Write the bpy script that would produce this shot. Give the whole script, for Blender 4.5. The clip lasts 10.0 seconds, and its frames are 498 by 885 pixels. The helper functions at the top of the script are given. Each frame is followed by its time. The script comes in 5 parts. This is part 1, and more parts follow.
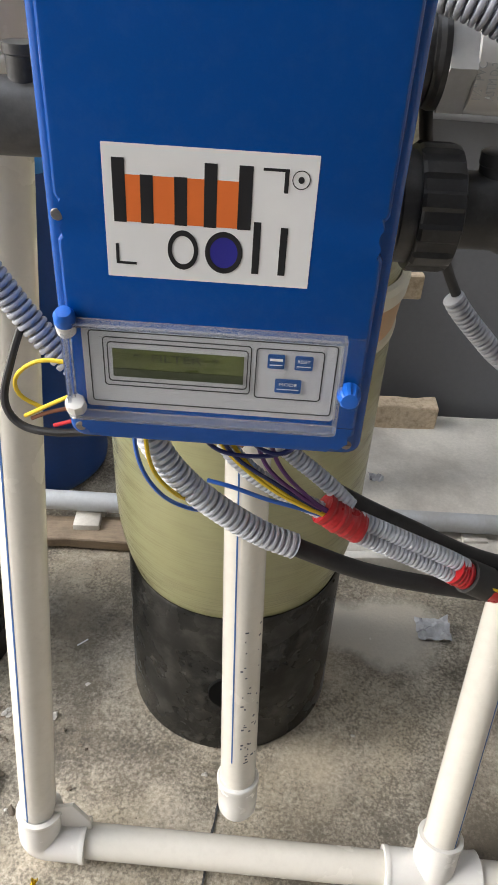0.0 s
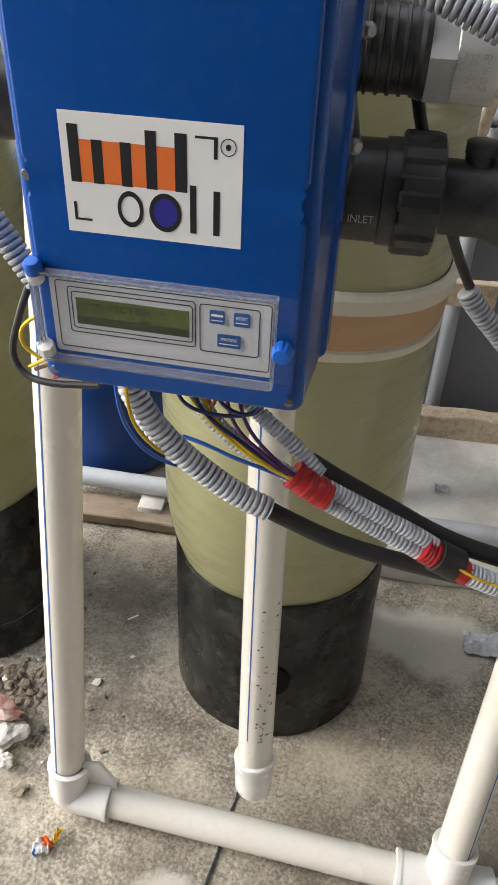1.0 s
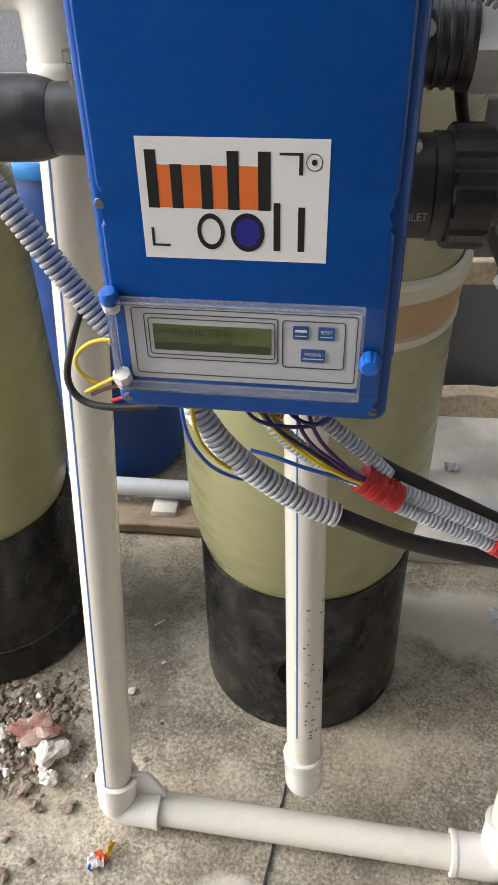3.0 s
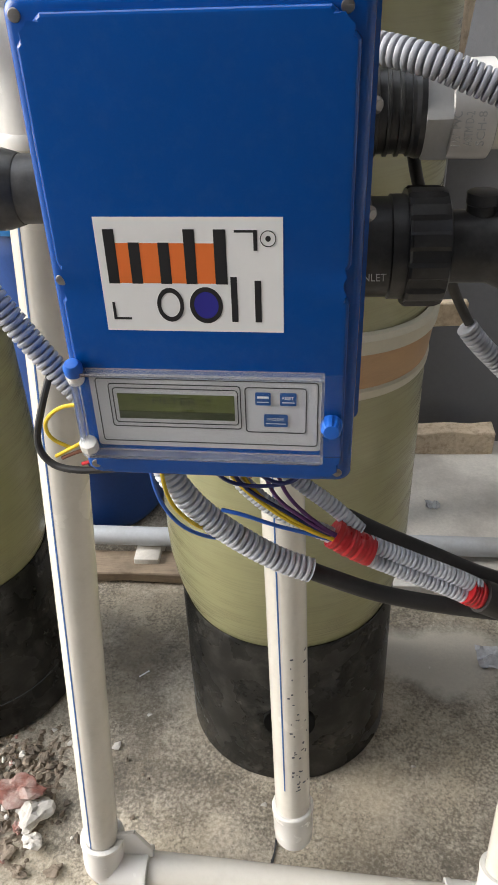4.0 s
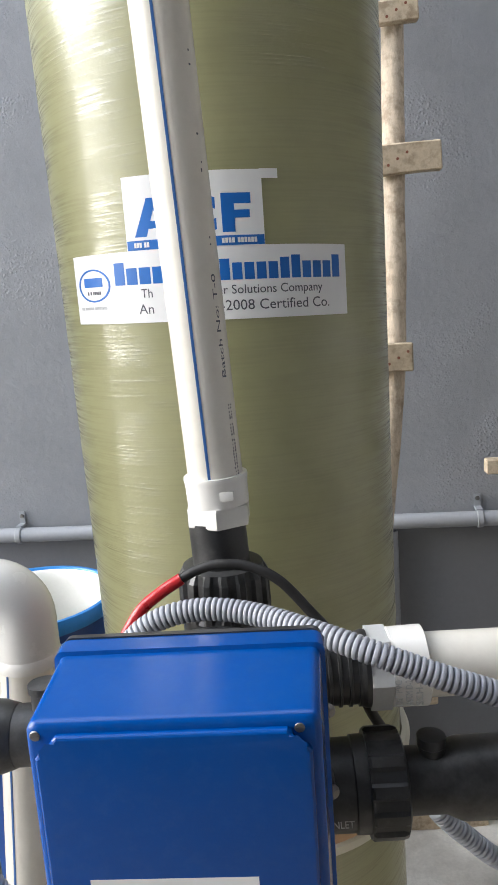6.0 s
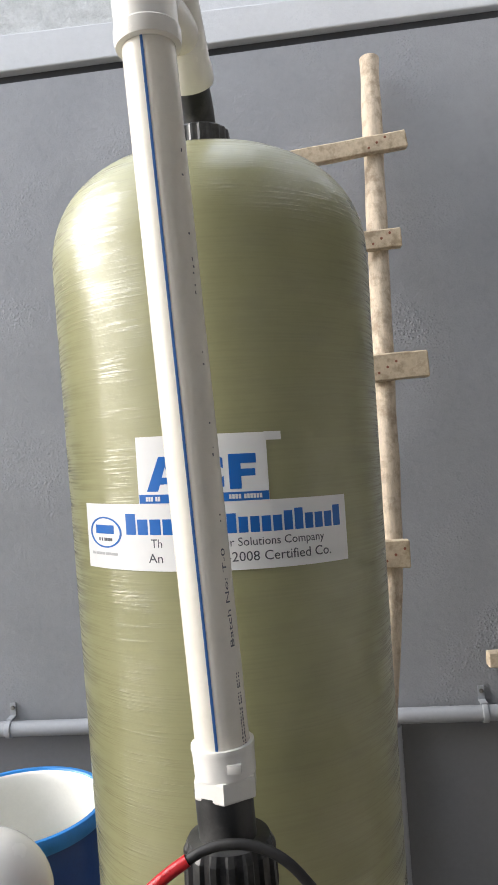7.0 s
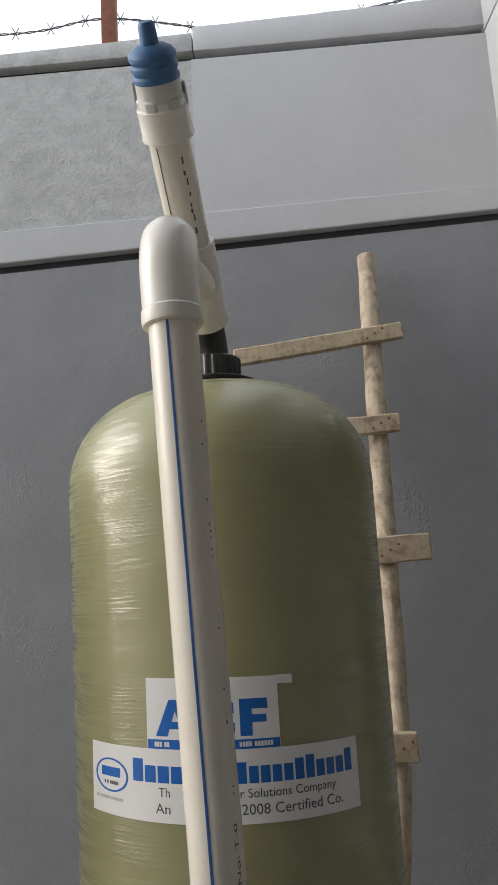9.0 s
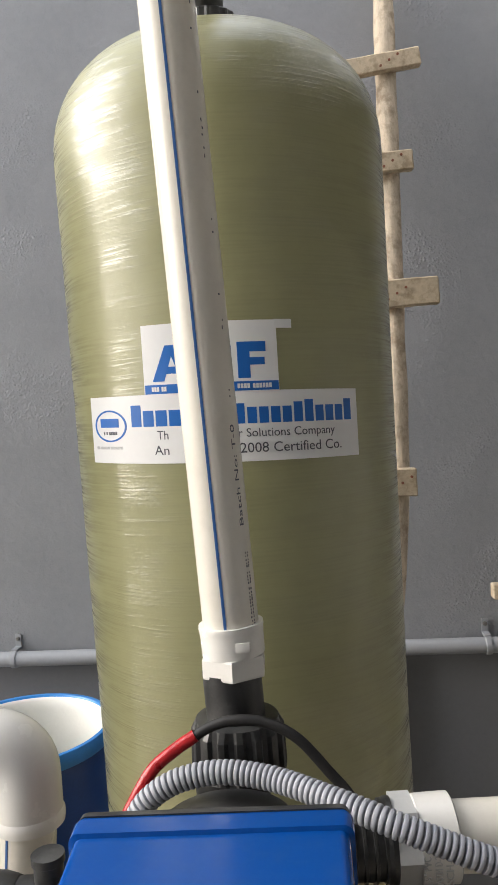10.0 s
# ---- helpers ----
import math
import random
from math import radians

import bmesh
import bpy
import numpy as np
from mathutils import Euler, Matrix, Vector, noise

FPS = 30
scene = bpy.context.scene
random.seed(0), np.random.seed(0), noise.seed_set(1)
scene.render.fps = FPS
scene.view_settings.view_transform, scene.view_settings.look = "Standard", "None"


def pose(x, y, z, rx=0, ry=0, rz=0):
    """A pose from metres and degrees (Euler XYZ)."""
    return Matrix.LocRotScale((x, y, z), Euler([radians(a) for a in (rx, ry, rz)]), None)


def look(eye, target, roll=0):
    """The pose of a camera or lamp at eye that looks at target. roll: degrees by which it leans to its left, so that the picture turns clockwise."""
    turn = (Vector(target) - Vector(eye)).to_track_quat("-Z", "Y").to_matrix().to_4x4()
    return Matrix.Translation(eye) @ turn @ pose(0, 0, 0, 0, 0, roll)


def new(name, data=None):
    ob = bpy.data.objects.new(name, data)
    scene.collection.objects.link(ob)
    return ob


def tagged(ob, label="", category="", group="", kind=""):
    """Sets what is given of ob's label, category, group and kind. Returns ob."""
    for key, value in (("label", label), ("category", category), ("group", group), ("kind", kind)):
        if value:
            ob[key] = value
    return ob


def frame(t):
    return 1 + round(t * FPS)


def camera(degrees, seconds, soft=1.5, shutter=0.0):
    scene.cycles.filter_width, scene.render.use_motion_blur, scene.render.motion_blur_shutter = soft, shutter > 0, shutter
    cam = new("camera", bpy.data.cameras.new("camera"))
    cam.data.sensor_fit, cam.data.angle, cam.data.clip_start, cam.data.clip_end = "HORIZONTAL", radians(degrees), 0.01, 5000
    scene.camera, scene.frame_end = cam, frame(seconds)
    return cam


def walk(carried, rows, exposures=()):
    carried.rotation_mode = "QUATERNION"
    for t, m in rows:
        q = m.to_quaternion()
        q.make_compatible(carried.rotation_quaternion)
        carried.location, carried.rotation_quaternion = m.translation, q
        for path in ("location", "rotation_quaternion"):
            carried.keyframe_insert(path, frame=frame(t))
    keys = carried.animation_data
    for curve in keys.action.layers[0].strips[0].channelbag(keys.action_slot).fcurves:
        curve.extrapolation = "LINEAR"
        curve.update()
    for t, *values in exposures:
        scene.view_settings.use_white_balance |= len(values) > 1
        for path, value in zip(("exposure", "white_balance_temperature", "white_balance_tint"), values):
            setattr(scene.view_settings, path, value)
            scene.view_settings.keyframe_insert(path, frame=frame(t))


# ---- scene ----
cam = camera(37.4, 10.0)
EXPOSURES = [
    (0.0, 1.19, 6200, 10), (3.5, 1.15, 6250, 10), (4.0, 1.10, 6250, 10), (4.5, 1.16, 6150, 10), (5.0, 1.14, 5950, 9), (5.5, 1.12, 5900, 9), (7.0, 0.98, 6150, 10), (7.5, 0.70, 6250, 10),
    (8.0, 0.56, 6300, 10), (8.5, 0.30, 6300, 10), (9.0, 0.00, 6350, 10), (9.5, 0.02, 6400, 10), (9.7, 0.16, 6400, 10), (10.0, 0.75, 6400, 10)]
PATH = [
    (0, (-0.033, 0.047, 1.21), (0.023, 1.653, 0.02), 3.7),
    (0.2, (-0.008, 0.042, 1.204), (0.032, 1.658, 0.026), 3.4),
    (0.5, (0.039, 0.036, 1.215), (-0.024, 1.659, 0.049), 3.2),
    (0.7, (0.0555, 0.028, 1.217), (-0.090, 1.643, 0.047), 3.0),
    (1, (0.052, 0.009, 1.208), (-0.162, 1.61, 0.027), 2.6),
    (1.5, (0.017, 0.0, 1.208), (-0.203, 1.579, -0.001), 0.8),
    (2, (-0.007, 0.002, 1.21), (-0.176, 1.587, 0.003), -0.3),
    (3.5, (0.001, 0.019, 1.218), (-0.169, 1.611, 0.02), -1.9),
    (4, (0.006, 0.02, 1.23), (-0.128, 1.672, 0.11), -2.2),
    (4.5, (0.006, 0.025, 1.292), (-0.102, 1.785, 0.349), -2.8),
    (5, (0.013, 0.028, 1.336), (-0.067, 1.877, 0.579), -3.9),
    (5.5, (0.019, 0.026, 1.378), (-0.026, 1.941, 0.806), -4.0),
    (5.7, (0.017, 0.024, 1.392), (-0.024, 1.961, 0.9), -4.0),
    (7, (0.01, -0.002, 1.523), (0.019, 1.998, 1.553), -3.8),
    (7.5, (0.005, -0.003, 1.581), (0.028, 1.992, 1.732), -3.6),
    (8, (0.004, -0.008, 1.605), (0.036, 1.979, 1.832), -3.1),
    (8.5, (0.001, -0.024, 1.63), (0.048, 1.952, 1.94), -3.1),
    (9, (0.001, -0.034, 1.641), (0.039, 1.93, 2.015), -3.3),
    (9.5, (0.002, -0.015, 1.605), (-0.002, 1.971, 1.842), -3.8),
    (9.7, (-0.001, 0.009, 1.526), (-0.013, 2.005, 1.648), -3.6),
    (9.8, (0.0, 0.016, 1.49), (-0.013, 2.014, 1.552), -3.6),
    (10, (-0.001, 0.02, 1.45), (-0.006, 2.018, 1.375), -3.5),
]
walk(cam, [(t, look(eye, target, roll)) for t, eye, target, roll in PATH], EXPOSURES)

# ---- world, sun, exposure ----
world = bpy.data.worlds.new("sky")
scene.world = world
world.use_nodes = True
wn = world.node_tree.nodes
wn.clear()
sky = wn.new("ShaderNodeTexSky")
sky.sky_type = "NISHITA"
sky.sun_disc = False
sky.sun_elevation, sky.sun_rotation = radians(26), radians(-91)
sky.air_density, sky.dust_density = 1.0, 4.0
wash = wn.new("ShaderNodeMixRGB")
wash.inputs[0].default_value = 0.5
wash.inputs[2].default_value = (15.4, 15.6, 15.9, 1)
bg = wn.new("ShaderNodeBackground")
bg.inputs[1].default_value = 0.134
wo = wn.new("ShaderNodeOutputWorld")
world.node_tree.links.new(sky.outputs[0], wash.inputs[1])
world.node_tree.links.new(wash.outputs[0], bg.inputs[0])
world.node_tree.links.new(bg.outputs[0], wo.inputs[0])

sun = new("sun", bpy.data.lights.new("sun", "SUN"))
sun.data.energy, sun.data.angle, sun.data.color = 1.62, radians(40), (1.0, 0.98, 0.95)
sun.matrix_world = look((-4.4, -0.1, 2.2), (0, 0, 0))


# ---- helpers for building ----
ROOT = {}
NEXT = [0]


def thing(name, at, label, category, group="", kind=""):
    """An Empty at the base of a thing."""
    ob = new(name)
    ob.location = at
    ob.empty_display_size = 0.05
    ROOT[ob] = Vector(at)
    return tagged(ob, label, category, group, kind)


def finish(bm, name, material, smooth=None):
    bmesh.ops.recalc_face_normals(bm, faces=bm.faces)
    me = bpy.data.meshes.new(name)
    bm.to_mesh(me)
    bm.free()
    me.materials.append(material)
    if smooth:
        me.polygons.foreach_set("use_smooth", [True] * len(me.polygons))
        me.set_sharp_from_angle(angle=radians(smooth))
    return me


def part(name, bm, material, parent, label="", smooth=35):
    """One mesh object under a thing or under a part; bm is in world metres."""
    base = ROOT[parent]
    bm.transform(Matrix.Translation(-base))
    ob = new(name, finish(bm, name, material, smooth))
    ob.parent = parent
    ROOT[ob] = base
    return tagged(ob, label)


def solo(name, bm, material, label="", category="", group="", kind="", smooth=35, at=None):
    """A thing that is one mesh."""
    if at is None:
        lo = [min(v.co[i] for v in bm.verts) for i in range(3)]
        hi = [max(v.co[i] for v in bm.verts) for i in range(3)]
        at = ((lo[0] + hi[0]) / 2, (lo[1] + hi[1]) / 2, lo[2])
    base = Vector(at)
    bm.transform(Matrix.Translation(-base))
    ob = new(name, finish(bm, name, material, smooth))
    ob.location = base
    ROOT[ob] = base
    return tagged(ob, label, category, group, kind)


def again(name, source, parent, shift, label=""):
    """A further piece on the mesh of another one."""
    ob = new(name, source.data)
    ob.parent = parent
    ob.location = shift
    ROOT[ob] = ROOT[parent]
    return tagged(ob, label)


def block(x0, x1, y0, y1, z0, z1, bevel=0.0, segs=2, bm=None):
    bm = bm or bmesh.new()
    vs = [bm.verts.new((x, y, z)) for x in (x0, x1) for y in (y0, y1) for z in (z0, z1)]
    fs = [bm.faces.new([vs[i] for i in q]) for q in ((0, 1, 3, 2), (4, 6, 7, 5), (0, 4, 5, 1), (2, 3, 7, 6), (0, 2, 6, 4), (1, 5, 7, 3))]
    if bevel:
        es = {e for f in fs for e in f.edges}
        bmesh.ops.bevel(bm, geom=list(es), offset=bevel, segments=segs, profile=0.5, affect="EDGES")
    return bm


def frame_at(d):
    d = Vector(d).normalized()
    a = d.cross(Vector((0, 0, 1)) if abs(d.z) < 0.9 else Vector((0, 1, 0))).normalized()
    return d, a, d.cross(a)


def lathe(profile, origin=(0, 0, 0), axis=(0, 0, 1), n=48, bm=None, waves=0, depth=0.0, between=None):
    """A turned body: profile of (radius, distance along the axis). waves: ribs round it, within the given distances."""
    bm = bm or bmesh.new()
    d, a, b = frame_at(axis)
    o = Vector(origin)
    rings = []
    for r, h in profile:
        if r < 1e-6:
            rings.append([bm.verts.new(o + d * h)])
            continue
        ring = []
        for i in range(n):
            t = 2 * math.pi * i / n
            rr = r
            if waves and between[0] <= h <= between[1]:
                rr = r - depth * (0.0 if (i * waves / n) % 1.0 < 0.5 else 1.0)
            ring.append(bm.verts.new(o + d * h + (a * math.cos(t) + b * math.sin(t)) * rr))
        rings.append(ring)
    for p, q in zip(rings, rings[1:]):
        if len(p) == 1 and len(q) == 1:
            continue
        for i in range(n):
            j = (i + 1) % n
            if len(p) == 1:
                bm.faces.new((p[0], q[i], q[j]))
            elif len(q) == 1:
                bm.faces.new((p[i], p[j], q[0]))
            else:
                bm.faces.new((p[i], p[j], q[j], q[i]))
    return bm


def pipe_between(p, q, r, wall=0.0035, n=40, bm=None):
    """A hollow straight pipe."""
    p, q = Vector(p), Vector(q)
    h = (q - p).length
    i = r - wall
    return lathe([(i, 0), (r - 0.0006, 0), (r, 0.0008), (r, h - 0.0008), (r - 0.0006, h), (i, h), (i, 0)], p, q - p, n, bm)


def glide(points, step):
    """Points at even steps on a smooth line through the given ones."""
    ps = [Vector(p) for p in points]
    ps = [ps[0] * 2 - ps[1]] + ps + [ps[-1] * 2 - ps[-2]]
    dense = []
    for i in range(1, len(ps) - 2):
        for k in range(24):
            t = k / 24
            a, b, c, d = ps[i - 1:i + 3]
            dense.append(0.5 * (2 * b + (c - a) * t + (2 * a - 5 * b + 4 * c - d) * t * t + (3 * b - a - 3 * c + d) * t ** 3))
    dense.append(ps[-2])
    out, left = [dense[0]], step
    for p, q in zip(dense, dense[1:]):
        seg = (q - p).length
        while seg >= left and seg > 1e-9:
            p = p + (q - p) * (left / seg)
            seg -= left
            left = step
            out.append(p.copy())
        left -= seg
    return out


def sweep(line, radius, n=12, bm=None, caps=True):
    """A round body along a line; radius is a number or a function of the step."""
    bm = bm or bmesh.new()
    rings = []
    d, a, b = frame_at(line[1] - line[0])
    for i, p in enumerate(line):
        t = (line[min(i + 1, len(line) - 1)] - line[max(i - 1, 0)]).normalized()
        a = (a - t * a.dot(t)).normalized()
        b = t.cross(a)
        r = radius(i) if callable(radius) else radius
        rings.append([bm.verts.new(p + (a * math.cos(2 * math.pi * k / n) + b * math.sin(2 * math.pi * k / n)) * r) for k in range(n)])
    for p, q in zip(rings, rings[1:]):
        for k in range(n):
            bm.faces.new((p[k], p[(k + 1) % n], q[(k + 1) % n], q[k]))
    if caps:
        bm.faces.new(rings[0][::-1])
        bm.faces.new(rings[-1])
    return bm


def cable(points, r, step=0.006, n=12):
    return sweep(glide(points, step), r, n)


def conduit(points, r, pitch=0.0046, n=20):
    """Corrugated tube: eight steps a rib, with narrow grooves between flat ribs."""
    line = glide(points, pitch / 8)
    shape = (0.66, 0.96, 1.0, 1.0, 1.0, 1.0, 0.96, 0.66)
    return sweep(line, lambda i: r * shape[i % 8], n)


def plate(outline, y0, y1, bevel=0.0, segs=2):
    """A flat body of the given (x, z) outline between two depths; the edge at y0 is rounded."""
    bm = bmesh.new()
    a = [bm.verts.new((x, y0, z)) for x, z in outline]
    b = [bm.verts.new((x, y1, z)) for x, z in outline]
    front = bm.faces.new(a)
    bm.faces.new(b[::-1])
    n = len(a)
    for i in range(n):
        bm.faces.new((a[i], b[i], b[(i + 1) % n], a[(i + 1) % n]))
    if bevel:
        bmesh.ops.bevel(bm, geom=list(front.edges), offset=bevel, segments=segs, profile=0.5, affect="EDGES")
    return bm


def letters(text, size, width=None, depth=0.0002, bold=0.0):
    """The mesh of a line of writing in the built-in font, from (0, 0) to the right, in the xy plane."""
    cu = bpy.data.curves.new("writing", "FONT")
    cu.body, cu.size, cu.extrude, cu.resolution_u, cu.offset = text, size, depth, 3, bold
    ob = new("writing", cu)
    dg = bpy.context.evaluated_depsgraph_get()
    dg.update()
    me = bpy.data.meshes.new_from_object(ob.evaluated_get(dg))
    bpy.data.objects.remove(ob)
    bm = bmesh.new()
    bm.from_mesh(me)
    bpy.data.meshes.remove(me)
    if bm.verts:
        x0 = min(v.co.x for v in bm.verts)
        x1 = max(v.co.x for v in bm.verts)
        k = width / (x1 - x0) if width else 1.0
        for v in bm.verts:
            v.co.x = (v.co.x - x0) * k
    return bm


# ---- materials ----
def material(name, color, rough=0.5, metal=0.0, vary=0.12, scale=12.0, fine=120.0, bump=0.1, fine_bump=0.0, stretch=(1, 1, 1), dark=None, light=None,
             stain=0.0, stain_color=(0.1, 0.08, 0.06), stain_scale=4.0, spec=0.5, coat=0.0, each=0.0, rough_vary=0.12, ends=(0.3, 0.7), stain2=0.0, stain2_color=(0.4, 0.38, 0.34), stain2_scale=3.0):
    m = bpy.data.materials.new(name)
    m.use_nodes = True
    nt = m.node_tree
    n, l = nt.nodes, nt.links
    b = n["Principled BSDF"]
    b.inputs["Metallic"].default_value = metal
    b.inputs["Specular IOR Level"].default_value = spec
    b.inputs["Coat Weight"].default_value = coat
    b.inputs["Coat Roughness"].default_value = 0.12
    tc = n.new("ShaderNodeTexCoord")
    mp = n.new("ShaderNodeMapping")
    mp.inputs["Scale"].default_value = stretch
    l.new(tc.outputs["Object"], mp.inputs[0])
    big = n.new("ShaderNodeTexNoise")
    big.inputs["Scale"].default_value, big.inputs["Detail"].default_value = scale, 6
    small = n.new("ShaderNodeTexNoise")
    small.inputs["Scale"].default_value, small.inputs["Detail"].default_value, small.inputs["Roughness"].default_value = fine, 7, 0.68
    l.new(mp.outputs[0], big.inputs["Vector"])
    l.new(mp.outputs[0], small.inputs["Vector"])
    ramp = n.new("ShaderNodeValToRGB")
    lo = dark or tuple(c * (1 - vary) for c in color)
    hi = light or tuple(min(1, c * (1 + vary)) for c in color)
    ramp.color_ramp.elements[0].position, ramp.color_ramp.elements[1].position = ends
    ramp.color_ramp.elements[0].color, ramp.color_ramp.elements[1].color = (*lo, 1), (*hi, 1)
    add = n.new("ShaderNodeMath")
    add.operation = "MULTIPLY_ADD"
    add.inputs[1].default_value, add.inputs[2].default_value = 0.5, 0.0
    l.new(small.outputs["Fac"], add.inputs[0])
    sm = n.new("ShaderNodeMath")
    sm.operation = "MULTIPLY_ADD"
    sm.inputs[1].default_value = 0.5
    l.new(big.outputs["Fac"], sm.inputs[0])
    l.new(add.outputs[0], sm.inputs[2])
    l.new(sm.outputs[0], ramp.inputs[0])
    col = ramp.outputs[0]
    for k, (amount, tint, size) in enumerate(((stain, stain_color, stain_scale), (stain2, stain2_color, stain2_scale))):
        if not amount:
            continue
        st = n.new("ShaderNodeTexNoise")
        st.noise_dimensions = "4D"
        st.inputs["W"].default_value = 3.7 * k
        st.inputs["Scale"].default_value, st.inputs["Detail"].default_value, st.inputs["Roughness"].default_value = size, 8, 0.65
        l.new(tc.outputs["Object"], st.inputs["Vector"])
        sr = n.new("ShaderNodeValToRGB")
        sr.color_ramp.elements[0].position, sr.color_ramp.elements[1].position = 0.48, 0.64
        sr.color_ramp.elements[1].color = (amount, amount, amount, 1)
        sr.color_ramp.elements[0].color = (0, 0, 0, 1)
        l.new(st.outputs["Fac"], sr.inputs[0])
        mx = n.new("ShaderNodeMixRGB")
        mx.inputs[2].default_value = (*tint, 1)
        l.new(sr.outputs[0], mx.inputs[0])
        l.new(col, mx.inputs[1])
        col = mx.outputs[0]
    if each:
        oi = n.new("ShaderNodeObjectInfo")
        hs = n.new("ShaderNodeHueSaturation")
        mr = n.new("ShaderNodeMapRange")
        mr.inputs[3].default_value, mr.inputs[4].default_value = 1 - each, 1 + each
        l.new(oi.outputs["Random"], mr.inputs[0])
        l.new(mr.outputs[0], hs.inputs["Value"])
        l.new(col, hs.inputs["Color"])
        col = hs.outputs[0]
    l.new(col, b.inputs["Base Color"])
    rr = n.new("ShaderNodeMapRange")
    rr.inputs[3].default_value, rr.inputs[4].default_value = max(0.02, rough - rough_vary), min(1, rough + rough_vary)
    l.new(big.outputs["Fac"], rr.inputs[0])
    l.new(rr.outputs[0], b.inputs["Roughness"])
    if bump or fine_bump:
        b1 = n.new("ShaderNodeBump")
        b1.inputs["Strength"].default_value, b1.inputs["Distance"].default_value = bump, 0.004
        l.new(big.outputs["Fac"], b1.inputs["Height"])
        b2 = n.new("ShaderNodeBump")
        b2.inputs["Strength"].default_value, b2.inputs["Distance"].default_value = fine_bump, 0.0015
        l.new(small.outputs["Fac"], b2.inputs["Height"])
        l.new(b1.outputs[0], b2.inputs["Normal"])
        l.new(b2.outputs[0], b.inputs["Normal"])
    return m


BLUE = material("blue_moulded_plastic", (0.0004, 0.060, 0.295), 0.20, spec=0.38, vary=0.05, scale=25, fine=900, bump=0.015, fine_bump=0.02, stain=0.03, stain_color=(0.03, 0.15, 0.45), stain_scale=9, stain2=0.02, stain2_color=(0.20, 0.32, 0.52), stain2_scale=120)
BLUE_CAP = material("bright_blue_plastic", (0.01, 0.12, 0.55), 0.35, vary=0.1, scale=60, bump=0.05)
PVC = material("white_pvc", (0.72, 0.685, 0.61), 0.24, vary=0.03, scale=9, fine=300, bump=0.01, stain=0.05, stain_color=(0.52, 0.46, 0.36), stain_scale=14, stain2=0.10, stain2_color=(0.45, 0.41, 0.35), stain2_scale=70)
FITTING = material("white_pvc_fitting", (0.78, 0.76, 0.72), 0.24, vary=0.03, scale=30, fine=300, bump=0.015, stain=0.05, stain_color=(0.5, 0.46, 0.4), stain_scale=24)
GREY_FITTING = material("grey_white_pvc_fitting", (0.55, 0.55, 0.54), 0.42, vary=0.08, scale=40, fine=300, bump=0.05)
BLACK = material("black_moulded_plastic", (0.027, 0.027, 0.028), 0.40, vary=0.3, scale=30, fine=400, bump=0.06, fine_bump=0.05, stain=0.65, stain_color=(0.10, 0.099, 0.095), stain_scale=22)
RUBBER = material("black_cable_sheath", (0.018, 0.017, 0.017), 0.55, vary=0.3, scale=50, fine=600, bump=0.1, fine_bump=0.1, stain=0.3, stain_color=(0.06, 0.055, 0.05), stain_scale=40)
CONDUIT = material("grey_corrugated_plastic", (0.37, 0.382, 0.42), 0.45, vary=0.06, scale=30, fine=300, bump=0.02)
CONDUIT_PALE = material("pale_corrugated_plastic", (0.61, 0.63, 0.68), 0.45, vary=0.08, scale=30, fine=300, bump=0.02, stain=0.2, stain_color=(0.2, 0.18, 0.16), stain_scale=60)
RED = material("red_insulating_tape", (0.44, 0.014, 0.018), 0.30, vary=0.2, scale=90, fine=300, bump=0.4)
YELLOW = material("yellow_wire", (0.72, 0.50, 0.02), 0.4, vary=0.08)
WIRE_BLUE = material("blue_wire", (0.02, 0.10, 0.45), 0.4, vary=0.1)
WIRE_NAVY = material("navy_wire", (0.015, 0.02, 0.10), 0.4, vary=0.1)
WIRE_RED = material("red_wire", (0.6, 0.03, 0.04), 0.4, vary=0.1)
WIRE_BROWN = material("brown_wire", (0.20, 0.07, 0.03), 0.45, vary=0.15)
WIRE_PURPLE = material("purple_wire", (0.09, 0.02, 0.12), 0.45, vary=0.15)
STEEL = material("dull_steel", (0.24, 0.23, 0.22), 0.42, metal=0.9, vary=0.15, scale=200, bump=0.1)
PAPER = material("white_vinyl_label", (0.80, 0.80, 0.80), 0.35, vary=0.02, scale=30, bump=0.02)
# near-black that puts the shade inside the base opening into colour
VOID = material("black_for_hole_shade", (0.006, 0.006, 0.006), 0.9, spec=0.1, vary=0.1)
INK = material("black_print", (0.012, 0.012, 0.014), 0.4, vary=0.1)
INK_GREY = material("grey_print", (0.09, 0.09, 0.11), 0.45, vary=0.1)
INK_ORANGE = material("orange_print", (0.75, 0.17, 0.03), 0.4, vary=0.05)
INK_NAVY = material("navy_print", (0.022, 0.02, 0.26), 0.4, vary=0.05)
INK_BLUE = material("blue_print", (0.01, 0.13, 0.48), 0.4, vary=0.05)
STRIPE_BLUE = material("faded_blue_stripe", (0.025, 0.10, 0.30), 0.45, vary=0.25, scale=40)
INK_WHITE = material("pale_print", (0.75, 0.75, 0.75), 0.5, vary=0.03)
PANEL = material("pale_grey_panel", (0.52, 0.52, 0.53), 0.42, vary=0.02, scale=40)
LCD = material("olive_display", (0.085, 0.105, 0.02), 0.3, vary=0.12, scale=25, dark=(0.055, 0.07, 0.015), light=(0.11, 0.13, 0.03), bump=0.0)
LCD_INK = material("display_ink", (0.03, 0.04, 0.012), 0.4, vary=0.1)
KEY = material("blue_key", (0.008, 0.075, 0.27), 0.38, vary=0.1, scale=80)
